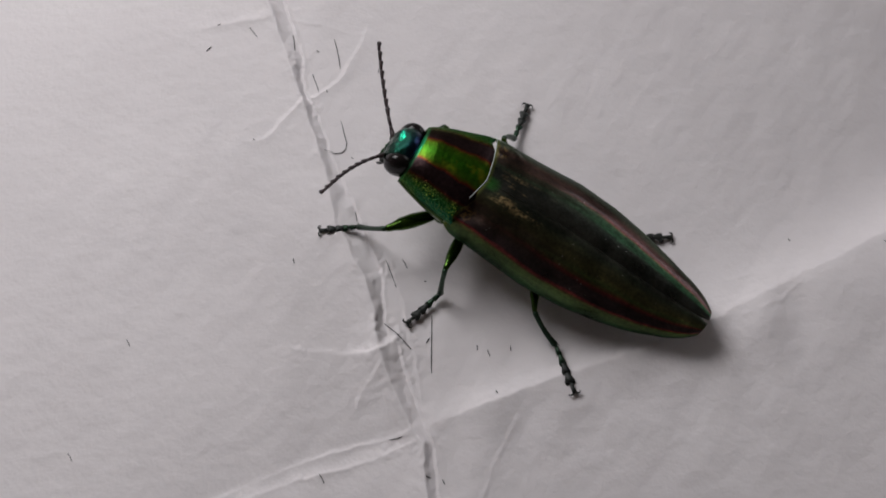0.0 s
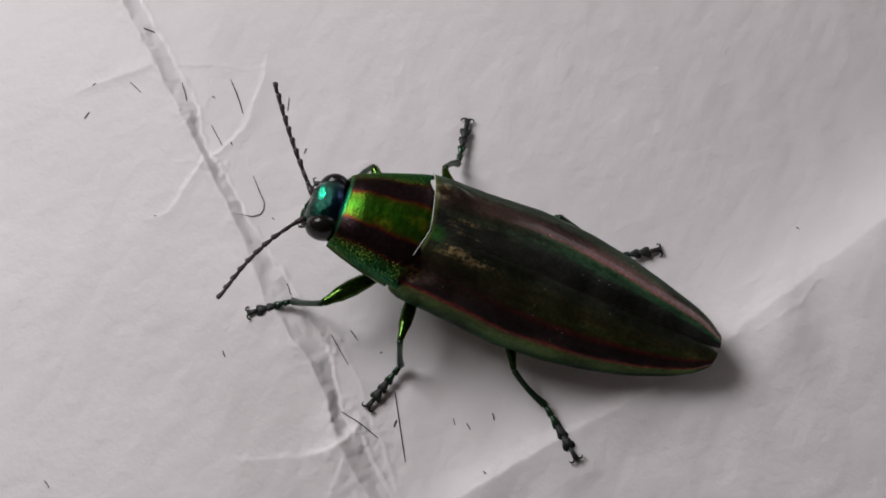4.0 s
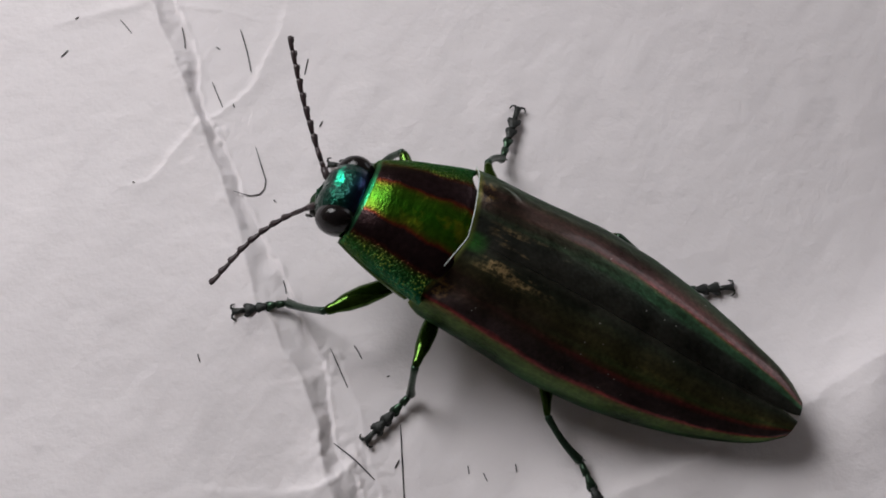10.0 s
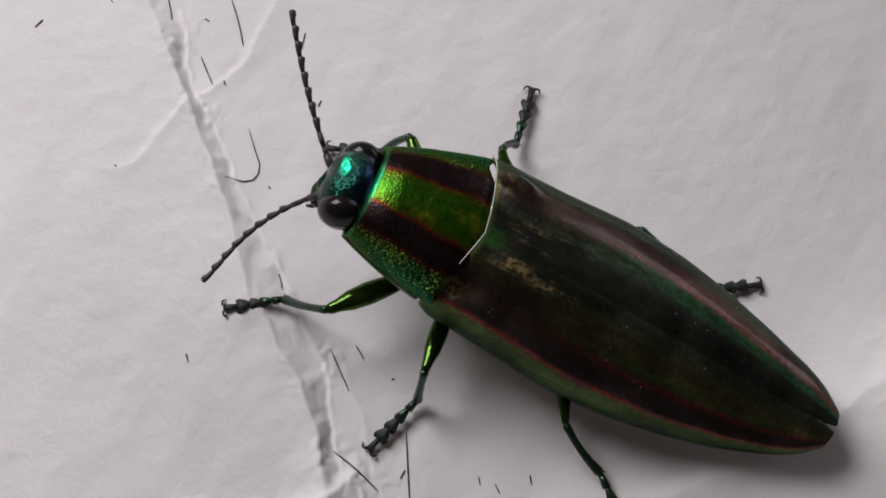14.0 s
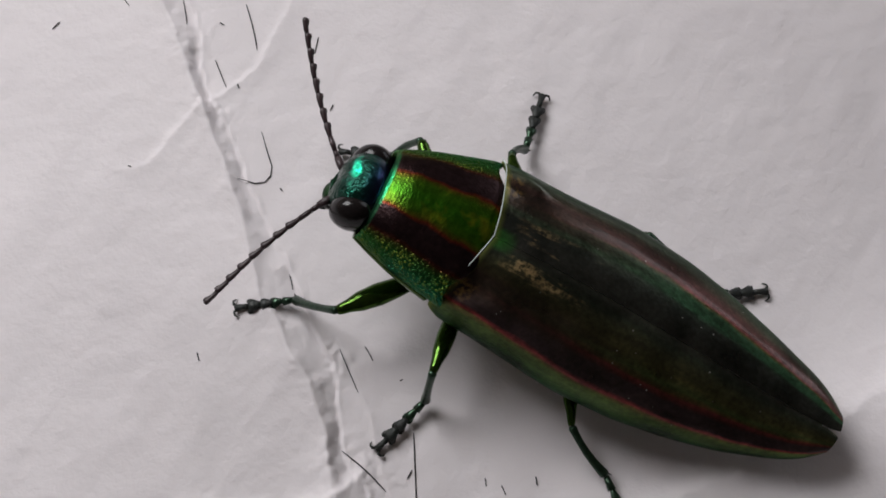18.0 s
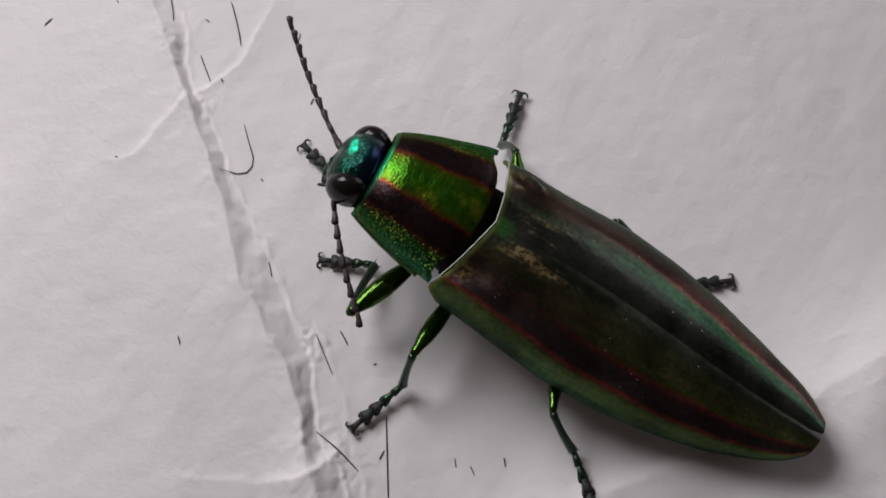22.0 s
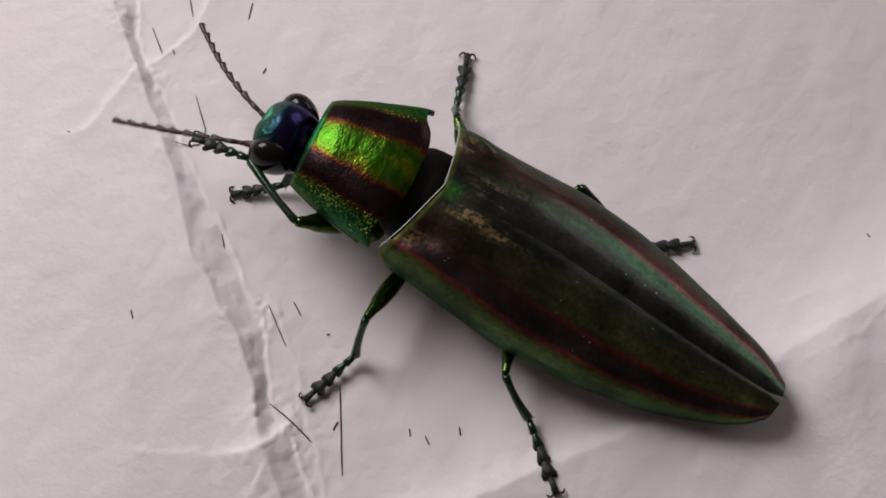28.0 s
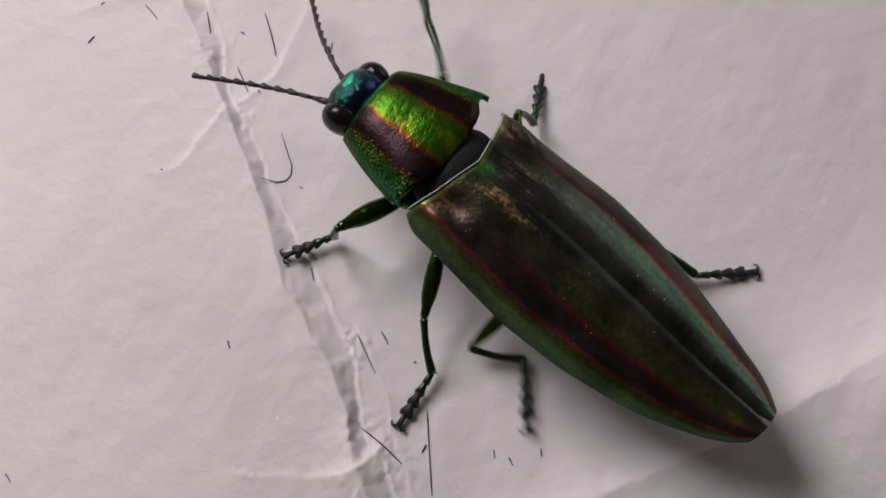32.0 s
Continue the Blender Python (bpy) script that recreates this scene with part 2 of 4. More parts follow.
    wrinkle = noise_tex(nt, node(nt, "ShaderNodeMapping", {"Vector": ob}, Scale=(1.0, 0.55, 1.0)).outputs[0], 1500, 3, 0.6)
    b2 = node(nt, "ShaderNodeBump", {"Height": wrinkle, "Normal": bp.outputs[0]}, Strength=0.2, Distance=0.0004)
    nt.links.new(grey(nt, w, [(0.0, 0.22), (0.11, 0.2), (0.14, 0.06), (0.25, 0.06), (0.29, 0.2)]), b2.inputs["Strength"])
    nt.links.new(b2.outputs[0], b.inputs["Normal"])
    return m


def head_material():
    """Head: dark green-grey, a broken turquoise highlight painted between the eyes, violet at the neck."""
    m, nt, b = material("head_cuticle")
    uv, ob = coords(nt, "UV"), coords(nt)
    sep = node(nt, "ShaderNodeSeparateXYZ", {0: uv})
    u, v = sep.outputs[0], sep.outputs[1]
    lumps, fine = noise_tex(nt, ob, 560, 2, 0.4), noise_tex(nt, ob, 3000, 3)
    c = ramp(nt, u, [(0.0, (0.012, 0.05, 0.025)), (0.25, (0.012, 0.05, 0.035)), (0.5, (0.010, 0.07, 0.05)), (0.62, (0.012, 0.035, 0.07)), (0.72, (0.03, 0.02, 0.09)), (1.0, (0.02, 0.015, 0.05))])
    # the window's reflection painted as broken turquoise between the eyes
    cyan_glint = product(nt, grey(nt, u, [(0.30, 0), (0.40, 1), (0.54, 1), (0.62, 0)]), grey(nt, v, [(0.38, 0), (0.43, 1), (0.57, 1), (0.62, 0)]), grey(nt, lumps, [(0.46, 0.0), (0.54, 1)]))
    c = mixc(nt, cyan_glint, c, (0.03, 0.90, 0.52))
    c = mixc(nt, 0.4, c, ramp(nt, fine, [(0.35, (0.5, 0.5, 0.5)), (0.65, (1.3, 1.3, 1.3))]), "MULTIPLY")
    nt.links.new(c, b.inputs["Base Color"])
    b.inputs["Metallic"].default_value, b.inputs["Roughness"].default_value = 0.9, 0.24
    hb = bump(nt, b, node(nt, "ShaderNodeMath", {0: lumps, 1: fine}).outputs[0], 0.55, 0.0004)
    nt.links.new(grey(nt, u, [(0.0, 0.3), (0.30, 0.5), (0.54, 0.55), (0.62, 0.08)]), hb.inputs["Strength"])
    return m


ELYTRON = {1: wing_material("left_wing_case_cuticle", LEFT_BANDS), -1: wing_material("right_wing_case_sheen", RIGHT_SHEEN_BANDS)}
PRONOTUM, HEAD = shield_material(), head_material()
LEG = plain("leg_cuticle", (0.040, 0.085, 0.012), 0.11, 0.9, 0.2, 2500)
SHIN = plain("shin_cuticle", (0.028, 0.055, 0.034), 0.28, 0.75, 0.3, 3000)
TARSUS = plain("foot_cuticle", (0.020, 0.023, 0.021), 0.5, 0.3, 0.8, 4000)
BLACKISH = plain("black_cuticle", (0.016, 0.018, 0.016), 0.35, 0.3, 0.4, 2500)
MEMBRANE = plain("dark_membrane", (0.012, 0.012, 0.011), 0.7, 0.0, 0.8, 1800)
MEMBRANE.node_tree.nodes["Principled BSDF"].inputs["Specular IOR Level"].default_value = 0.2
EYE = plain("eye_surface", (0.010, 0.008, 0.008), 0.16, 0.0, 0.06, 9000)
FEELER = plain("feeler_cuticle", (0.030, 0.016, 0.018), 0.45, 0.0, 0.3, 4000)
FACE = plain("face_cuticle", (0.012, 0.036, 0.012), 0.4, 0.8, 0.5, 2500)
BELLY = plain("belly_cuticle", (0.05, 0.09, 0.02), 0.3, 0.85, 0.4, 1500)
PALE = plain("pale_membrane", (0.50, 0.55, 0.53), 0.35, 0.0, 0.2, 2000)
EYE.node_tree.nodes["Principled BSDF"].inputs["Specular IOR Level"].default_value = 0.25
FIBRE = plain("dark_fibre_surface", (0.035, 0.032, 0.035), 0.6, 0.0, 0.1, 3000)
WALL = plain("wall_paint", (0.86, 0.78, 0.73), 0.85, 0.0, 0.1, 40)
TABLE = plain("table_wood", (0.22, 0.15, 0.09), 0.5, 0.0, 0.1, 60)


# ---- mesh helpers, in millimetres ----
def part(name, bm, mat, parent=None, label="", smooth=True, group=""):
    me = bpy.data.meshes.new(name)
    bmesh.ops.recalc_face_normals(bm, faces=bm.faces)
    bm.to_mesh(me)
    bm.free()
    me.materials.append(mat)
    if smooth:
        me.shade_smooth()
    ob = new(name, me)
    if parent:
        ob.parent = parent
    return tagged(ob, label, group=group)


def shell(fn, nu, nv, thick=0.0):
    """A skin fn(u, v) -> (x, y, z) with a map of its own; with thickness a closed plate."""
    bm = bmesh.new()
    uvl = bm.loops.layers.uv.new("map")
    pts = np.array([[fn(i / nu, j / nv) for j in range(nv + 1)] for i in range(nu + 1)])
    du, dv = np.gradient(pts, axis=0), np.gradient(pts, axis=1)
    nor = np.cross(du, dv)
    nor /= np.linalg.norm(nor, axis=2, keepdims=True) + 1e-9
    if nor[nu // 2, nv // 2, 2] < 0:
        nor = -nor
    layers = [pts, pts - nor * thick] if thick else [pts]
    vs = [[[bm.verts.new(Vector(p) * MM) for p in row] for row in lay] for lay in layers]

    def quad(a, uvs):
        try:
            f = bm.faces.new(a)
        except ValueError:
            return
        for l, c in zip(f.loops, uvs):
            l[uvl].uv = c
    for lay in vs:
        for i in range(nu):
            for j in range(nv):
                quad([lay[i][j], lay[i + 1][j], lay[i + 1][j + 1], lay[i][j + 1]],
                     [(i / nu, j / nv), ((i + 1) / nu, j / nv), ((i + 1) / nu, (j + 1) / nv), (i / nu, (j + 1) / nv)])
    if thick:
        ring = [(i, 0) for i in range(nu)] + [(nu, j) for j in range(nv)] + [(i, nv) for i in range(nu, 0, -1)] + [(0, j) for j in range(nv, 0, -1)]
        for (a, b), (c, d) in zip(ring, ring[1:] + ring[:1]):
            quad([vs[0][a][b], vs[0][c][d], vs[1][c][d], vs[1][a][b]], [(a / nu, b / nv), (c / nu, d / nv), (c / nu, d / nv), (a / nu, b / nv)])
    return bm


def tube(path, radii, sides=12, squash=1.0, bm=None):
    """A closed tube along points, with a radius at each, flattened in z by squash."""
    bm = bm or bmesh.new()
    rings = []
    for k, (p, r) in enumerate(zip(path, radii)):
        p = Vector(p)
        a, b = Vector(path[max(k - 1, 0)]), Vector(path[min(k + 1, len(path) - 1)])
        d = (b - a).normalized()
        side = d.cross(Vector((0, 0, 1)) if abs(d.z) < 0.95 else Vector((0, 1, 0))).normalized()
        up = side.cross(d)
        rings.append([bm.verts.new((p + (side * math.cos(2 * math.pi * s / sides) + up * squash * math.sin(2 * math.pi * s / sides)) * r) * MM) for s in range(sides)])
    for A, B in zip(rings, rings[1:]):
        for s in range(sides):
            bm.faces.new([A[s], A[(s + 1) % sides], B[(s + 1) % sides], B[s]])
    bm.faces.new(rings[0])
    bm.faces.new(rings[-1][::-1])
    return bm


def blob(c, r, seg=16, rings=10, bm=None):
    bm = bm or bmesh.new()
    m = Matrix.Translation(Vector(c) * MM) @ Matrix.Diagonal((r[0] * MM, r[1] * MM, r[2] * MM, 1))
    bmesh.ops.create_uvsphere(bm, u_segments=seg, v_segments=rings, radius=1, matrix=m)
    return bm


def table_of(xs, ys):
    return lambda x: float(np.interp(x, xs, ys))


def smooth_of(xs, ys, soft=21):
    """A smooth curve near the given values."""
    fine = np.linspace(xs[0], xs[-1], 200)
    v = np.interp(fine, xs, ys)
    k = np.hanning(soft)
    v2 = np.convolve(np.pad(v, soft // 2, mode="edge"), k / k.sum(), "valid")
    return lambda x: float(np.interp(x, fine, v2))


def boxed(size, bevel=0.0):
    bm = bmesh.new()
    bmesh.ops.create_cube(bm, size=1)
    bmesh.ops.scale(bm, vec=size, verts=bm.verts)
    if bevel:
        bmesh.ops.bevel(bm, geom=bm.edges[:], offset=bevel, segments=2, affect="EDGES")
    return bm


# ---- the room that closes the place: table top, walls, ceiling, window ----
def slab(name, size, at, mat, kind="structure", label=""):
    ob = part(name, boxed(size), mat, None, label, smooth=False)
    ob.matrix_world = room @ Matrix.Translation(at)
    return tagged(ob, kind=kind, category=name.split("_")[0])


slab("table", (2.0, 1.3, 0.03), (0, -0.46, -0.0255), TABLE, label="plain brown wooden table top under the paper")
slab("ceiling", (2.2, 2.2, 0.1), (0, -0.83, 1.45), WALL, label="plain dim ceiling")
slab("floor", (2.2, 2.2, 0.1), (0, -0.83, -0.85), WALL, label="plain dim floor")
slab("wall_south", (2.2, 0.1, 2.2), (0, -1.98, 0.3), WALL, label="plain dim wall")
slab("wall_east_1", (0.1, 1.51, 2.2), (1.15, -1.175, 0.3), WALL, label="plain wall beside the unseen wide window")
slab("wall_east_2", (0.1, 0.06, 2.2), (1.15, 0.24, 0.3), WALL, label="plain wall beside the unseen wide window")
slab("wall_east_3", (0.1, 0.63, 0.98), (1.15, -0.105, -0.31), WALL, label="plain wall below the unseen wide window")
slab("wall_east_4", (0.1, 0.63, 0.68), (1.15, -0.105, 1.06), WALL, label="plain wall above the unseen wide window")
slab("wall_west", (0.1, 2.2, 2.2), (-1.15, -0.83, 0.3), WALL, label="plain dim wall")
slab("wall_north_1", (1.02, 0.1, 2.2), (-0.59, 0.26, 0.3), WALL, label="plain wall beside the window")
slab("wall_north_2", (1.02, 0.1, 2.2), (0.59, 0.26, 0.3), WALL, label="plain wall beside the window")
slab("wall_north_3", (0.16, 0.1, 0.91), (0, 0.26, -0.345), WALL, label="plain wall below the window")
slab("wall_north_4", (0.16, 0.1, 1.13), (0, 0.26, 0.835), WALL, label="plain wall above the window")




# ---- the creased sheet of paper ----
CREASES = {  # points in millimetres, ridge height, its width to the left and to the right of the line
    "fold_a": ([(-60, 95), (-33, 37), (-26.6, 23.5), (-23.9, 17.4), (-22.0, 13.0), (-21.4, 11.6), (-19.8, 8.0), (-18.2, 4.3), (-17.0, 0.4), (-16.2, -2.2), (-14.5, -4.6), (-14.0, -6.1), (-13.1, -7.1), (-12.4, -8.3), (-11.2, -11.5), (-10.5, -15.1), (-9.2, -18.0), (-7.0, -22.0), (-5.1, -24.8), (-4.6, -27.5), (-1, -45), (9, -80)], 0.05, 0.16, 0.25),
    "fold_b": ([(-57, 95), (-30, 35), (-24.4, 23), (-22.0, 17.5), (-21.8, 14.9), (-21.0, 12.6), (-19.9, 11.0), (-18.4, 8.1), (-17.4, 5.6), (-16.3, 3.7), (-14.8, 0.9), (-13.5, -1.6), (-12.3, -4.1), (-11.1, -6.3), (-10.6, -7.8), (-10.4, -9.4), (-9.9, -12.2), (-9.2, -13.8), (-8.1, -15.2), (-7.4, -17.0), (-6.3, -19.6), (-5.0, -22.6), (-4.1, -24.2), (-3.4, -27.7), (0.7, -45), (11, -80)], 0.15, 0.16, 0.2),
    "fold_r": ([(-10.9, -4.6), (-9.9, -6.1), (-8.9, -8.7), (-8.3, -9.9), (-7.9, -12.1), (-7.1, -13.9), (-6.9, -15.1), (-6.4, -16.0), (-6.2, -17.4), (-5.7, -19.6), (-5.0, -22.0)], 0.10, 0.35, 0.14),
    "fold_c": ([(-23.6, 19.5), (-22.6, 15.5), (-21.6, 12.6)], 0.07, 0.14, 0.14),
    "fold_d": ([(-13.9, -3.4), (-12.9, -5.2), (-12.2, -7.4), (-11.4, -9.6)], 0.06, 0.12, 0.14),
    "long": ([(-6.0, -23.1), (-4.2, -22.5), (-0.9, -21.0), (1.5, -20.0), (6.6, -17.4), (16.0, -13.2), (24.2, -8.8), (33.8, -2.6), (45, 4.5), (60, 13)], 1.20, 1.7, 7.0),
    "long_b": ([(-40, -42.5), (-23.1, -32.8), (-20.6, -31.0), (-17.0, -29.3), (-12.7, -27.9), (-8.9, -26.2), (-5.0, -24.0)], 0.13, 0.2, 0.35),
    "long_c": ([(-42, -41), (-27.3, -33.5), (-24.3, -31.6), (-20.8, -29.7), (-17.1, -27.7), (-11.8, -25.5), (-7.4, -24.1), (-5.0, -22.6)], 0.14, 0.2, 0.4),
    "far_branch": ([(24.2, -8.8), (27, -8.2), (30.5, -6.4), (33.4, -3.4)], 0.06, 0.2, 0.3),
    "far_ridge": ([(24.5, -4.6), (27.0, -3.6), (29.6, -3.0), (32.2, -1.2)], 0.07, 0.25, 0.3),
    "cross": ([(-28.0, 6.7), (-26.7, 6.9), (-25.3, 7.2), (-24.1, 8.4), (-23.4, 9.6), (-22.5, 10.8), (-21.5, 11.7), (-19.9, 13.1), (-18.7, 14.1), (-17.6, 15.6), (-16.8, 17.4), (-16.0, 20), (-15.2, 23.5)], 0.17, 0.26, 0.95),
    "fan": ([(-21.0, -15.9), (-17.1, -16.1), (-14.0, -16.1), (-10.8, -15.9), (-9.7, -15.1), (-8.8, -14.0), (-7.9, -12.5)], 0.16, 0.28, 2.0),
    "fan_deep": ([(-14.0, -16.4), (-12.2, -16.1), (-10.8, -15.8), (-9.7, -15.0), (-8.8, -13.9), (-8.0, -12.6)], 0.50, 0.45, 2.6),
    "fan_b": ([(-9.5, -16.3), (-10.1, -17.0), (-10.8, -18.4), (-11.4, -19.6), (-12.1, -22.2)], 0.13, 0.5, 0.15),
    "split": ([(5.0, -19.4), (3.5, -22.8), (2.1, -26.2), (1, -31)], 0.08, 0.2, 0.15),
    "below": ([(-4.6, -22.6), (-3.7, -25.4), (-2.9, -28.3), (0, -36)], 0.10, 0.3, 0.25),
    "top": ([(-25.6, 22.2), (-21.0, 22.0), (-16.7, 20.9), (-14.3, 21.9)], 0.05, 0.2, 0.15),
    "top_b": ([(-36, 20.2), (-32.6, 21.0), (-27.8, 22.1), (-25.4, 22.4)], 0.14, 0.9, 0.4),
    "scar": ([(-31.0, 17), (-31.4, 12.5), (-31.0, 9.2)], 0.035, 0.25, 0.15),
}


def far_from(X, Y, pts):
    """Distance to a broken line, the side (positive on its left) and the way from its nearer end."""
    best = np.full(X.shape, 1e9)
    side, along = np.zeros(X.shape), np.zeros(X.shape)
    total = sum(math.dist(a, b) for a, b in zip(pts, pts[1:]))
    gone = 0.0
    for (ax, ay), (bx, by) in zip(pts, pts[1:]):
        dx, dy = bx - ax, by - ay
        t = np.clip(((X - ax) * dx + (Y - ay) * dy) / (dx * dx + dy * dy), 0, 1)
        d = np.hypot(X - ax - t * dx, Y - ay - t * dy)
        near = d < best
        side = np.where(near, np.sign(dx * (Y - ay) - dy * (X - ax)), side)
        way = gone + t * math.hypot(dx, dy)
        along = np.where(near, np.minimum(way, total - way), along)
        gone += math.hypot(dx, dy)
        best = np.minimum(best, d)
    return best, side, along


def wobble(X, Y, scale, seed):
    rng = np.random.default_rng(seed)
    z = np.zeros(X.shape)
    for _ in range(14):
        a, k, p = rng.uniform(0, 2 * math.pi), rng.uniform(0.5, 1.6) / scale, rng.uniform(0, 6.28)
        z += np.sin((X * math.cos(a) + Y * math.sin(a)) * 2 * math.pi * k + p)
    return z / 14 ** 0.5


def paper_height(X, Y):
    wx, wy = X + 0.06 * wobble(X, Y, 4, 1) + 0.05 * wobble(X, Y, 1.3, 7), Y + 0.06 * wobble(X, Y, 4, 2) + 0.05 * wobble(X, Y, 1.5, 8)
    z = 0.07 * wobble(X, Y, 26, 3) + 0.028 * wobble(X, Y, 6, 4) + 0.015 * wobble(X, Y, 2.6, 5)
    near = {}
    for k, (pts, high, left, right) in CREASES.items():
        d, side, along = far_from(wx, wy, pts)
        near[k] = d, side, np.clip(along / 3.0, 0, 1)
        rough = 0.0 if max(left, right) > 0.8 else 0.08 if "long" in k else 0.3
        mod = np.clip(0.8 + (0.15 if rough == 0 else 0.4) * wobble(X, Y, 9, len(k)) + rough * wobble(X, Y, 2.2, len(k) + 9), 0.08, 1.8)
        wide = np.where(side > 0, left, right)
        z = z + high * mod * np.clip(along / (4.0 if k == "long" else 2.5 if rough == 0 else 1.5), 0, 1) * np.exp(-(d / wide) ** 1.2)
    # small crumples along the folds
    for k, reach in (("fold_a", 0.6), ("fold_b", 0.9), ("fold_r", 0.6), ("fan", 0.7), ("long_b", 1.0)):
        z = z + 0.05 * np.abs(wobble(X, Y, 1.3, 31)) * np.exp(-(near[k][0] / reach) ** 2) * np.clip(0.5 + wobble(X, Y, 7, 33), 0, 1.5)
    # and where the folds meet
    z = z + 0.07 * np.abs(wobble(X, Y, 1.7, 35)) * np.exp(-((X + 9.0) ** 2 + (Y + 15.5) ** 2) / 12.0)
    # between the two long folds the sheet steps down to the right, a little crumpled
    (da, sa, _), (db, sb, _) = near["fold_a"], near["fold_b"]
    t = np.where(sa < 0, 0.0, np.where(sb > 0, 1.0, da / (da + db + 1e-6)))
    inside = np.where((sa > 0) & (sb < 0), np.minimum(da, db), 0)
    facet = np.interp(t, [0, 0.45, 0.88, 1.0], [0.82, 0.26, -0.16, 0.0])
    z = z + np.where(sa > 0, facet, 0.06 + 0.76 * np.exp(-(da / 1.8) ** 1.2)) + 0.05 * wobble(X, Y, 2.4, 21) * np.clip(inside / 0.5, 0, 1)
    # the sheet sags towards the left half of the long crease and rises steeply past it
    d, side, fade = near["long_c"]
    z = z - 0.45 * fade * np.exp(-(d / np.where(side > 0, 5.0, 2.2)) ** 1.3)
    # the sheet bends down towards the far right, and towards the far left
    upper = 1 / (1 + np.exp(-np.clip((Y + 19 - 0.55 * X) / 3.0, -30, 30)))
    z = z - (-0.0004 + 0.0027 * upper) * np.clip(X + 2, 0, 80) ** 2 - 0.0014 * np.clip(-18 - X, 0, 40) ** 2 - 0.05 * np.clip(-20 - X, 0, 60)
    return z


SHEET = {}


def build_paper():
    fine = lambda lo, hi, step: np.arange(lo, hi + 1e-6, step)
    xs = np.concatenate([[-210, -150, -110, -85, -70, -60], fine(-50, 46, 0.14), [55, 62, 72, 90, 115, 150, 210]])
    ys = np.concatenate([[-148, -110, -80, -60, -50], fine(-42, 36, 0.14), [44, 50, 60, 80, 110, 148]])
    X, Y = np.meshgrid(xs, ys, indexing="ij")
    Z = paper_height(X, Y)
    SHEET["x"], SHEET["y"], SHEET["z"] = xs, ys, Z
    n, m = X.shape
    top = np.stack([X, Y, Z], -1).reshape(-1, 3)
    verts = top * MM
    idx = np.arange(n * m).reshape(n, m)
    quads = np.stack([idx[:-1, :-1], idx[1:, :-1], idx[1:, 1:], idx[:-1, 1:]], -1).reshape(-1, 4)
    me = bpy.data.meshes.new("paper_sheet")
    me.from_pydata(verts.tolist(), [], quads.tolist())
    me.materials.append(PAPER)
    me.shade_smooth()
    ob = new("paper_sheet", me)
    sol = ob.modifiers.new("thickness", "SOLIDIFY")
    sol.thickness, sol.offset = 0.00012, -1
    return tagged(ob, "creased sheet of white paper with folds and dark specks", "paper", kind="structure")


build_paper()


def ground(x, y):
    """The paper's height at a place."""
    xs, ys, Z = SHEET["x"], SHEET["y"], SHEET["z"]
    i, j = min(max(int(np.searchsorted(xs, x)) - 1, 0), len(xs) - 2), min(max(int(np.searchsorted(ys, y)) - 1, 0), len(ys) - 2)
    a, b = (x - xs[i]) / (xs[i + 1] - xs[i]), (y - ys[j]) / (ys[j + 1] - ys[j])
    return float(Z[i, j] * (1 - a) * (1 - b) + Z[i + 1, j] * a * (1 - b) + Z[i, j + 1] * (1 - a) * b + Z[i + 1, j + 1] * a * b)


# short dark fibres lying on the paper: both ends, millimetres
FIBRES = [
    (-19.0, 20.2, -17.9, 16.5), (-13.5, 17.8, -13.7, 16.4), (-20.9, 15.6, -19.9, 13.4), (-23.7, 20.4, -23.2, 18.3),
    (-12.1, 12.5, -12.3, 12.0), (-20.8, 18.6, -20.5, 18.4), (-19.1, 13.7, -19.0, 13.4), (-28.7, 21.0, -27.6, 19.7),
    (-33.2, 17.8, -32.7, 18.4), (-27.3, 26.4, -26.3, 26.1), (-20.3, -6.2, -20.1, -6.8), (-8.9, -5.3, -8.3, -6.3),
    (-10.6, -5.6, -9.2, -8.5), (-6.4, -7.6, -6.2, -7.5), (-10.1, -12.5, -7.0, -15.1), (-5.3, -11.1, -4.8, -17.3),
    (-5.3, -13.6, -5.6, -14.2), (-0.4, -13.9, -0.3, -14.5), (0.7, -14.4, 1.0, -15.0), (3.0, -13.7, 3.1, -14.3),
    (32.1, 1.5, 32.3, 1.2), (-14.4, -0.4, -14.1, -1.5), (-15.5, 5.9, -15.3, 5.7), (-26.4, 7.2, -26.2, 7.1),
    (-32.4, 21.1, -32.1, 21.3), (-36.4, -16.2, -35.9, -16.9), (-8.4, -24.5, -7.1, -24.1), (1.8, -18.7, 2.0, -19.0),
    (-4.4, -27.9, -3.9, -28.0), (-2.8, -28.0, -2.5, -28.5), (-40.3, -28.3, -39.7, -29.1), (-14.9, -28.5, -14.3, -29.4),
    (41.7, 1.5, 43.1, 0.9),
]


HOOK = [(-17.1, 10.1), (-16.6, 8.6), (-16.2, 7.5), (-16.25, 6.8), (-16.6, 6.3), (-17.3, 6.15), (-18.5, 6.4)]


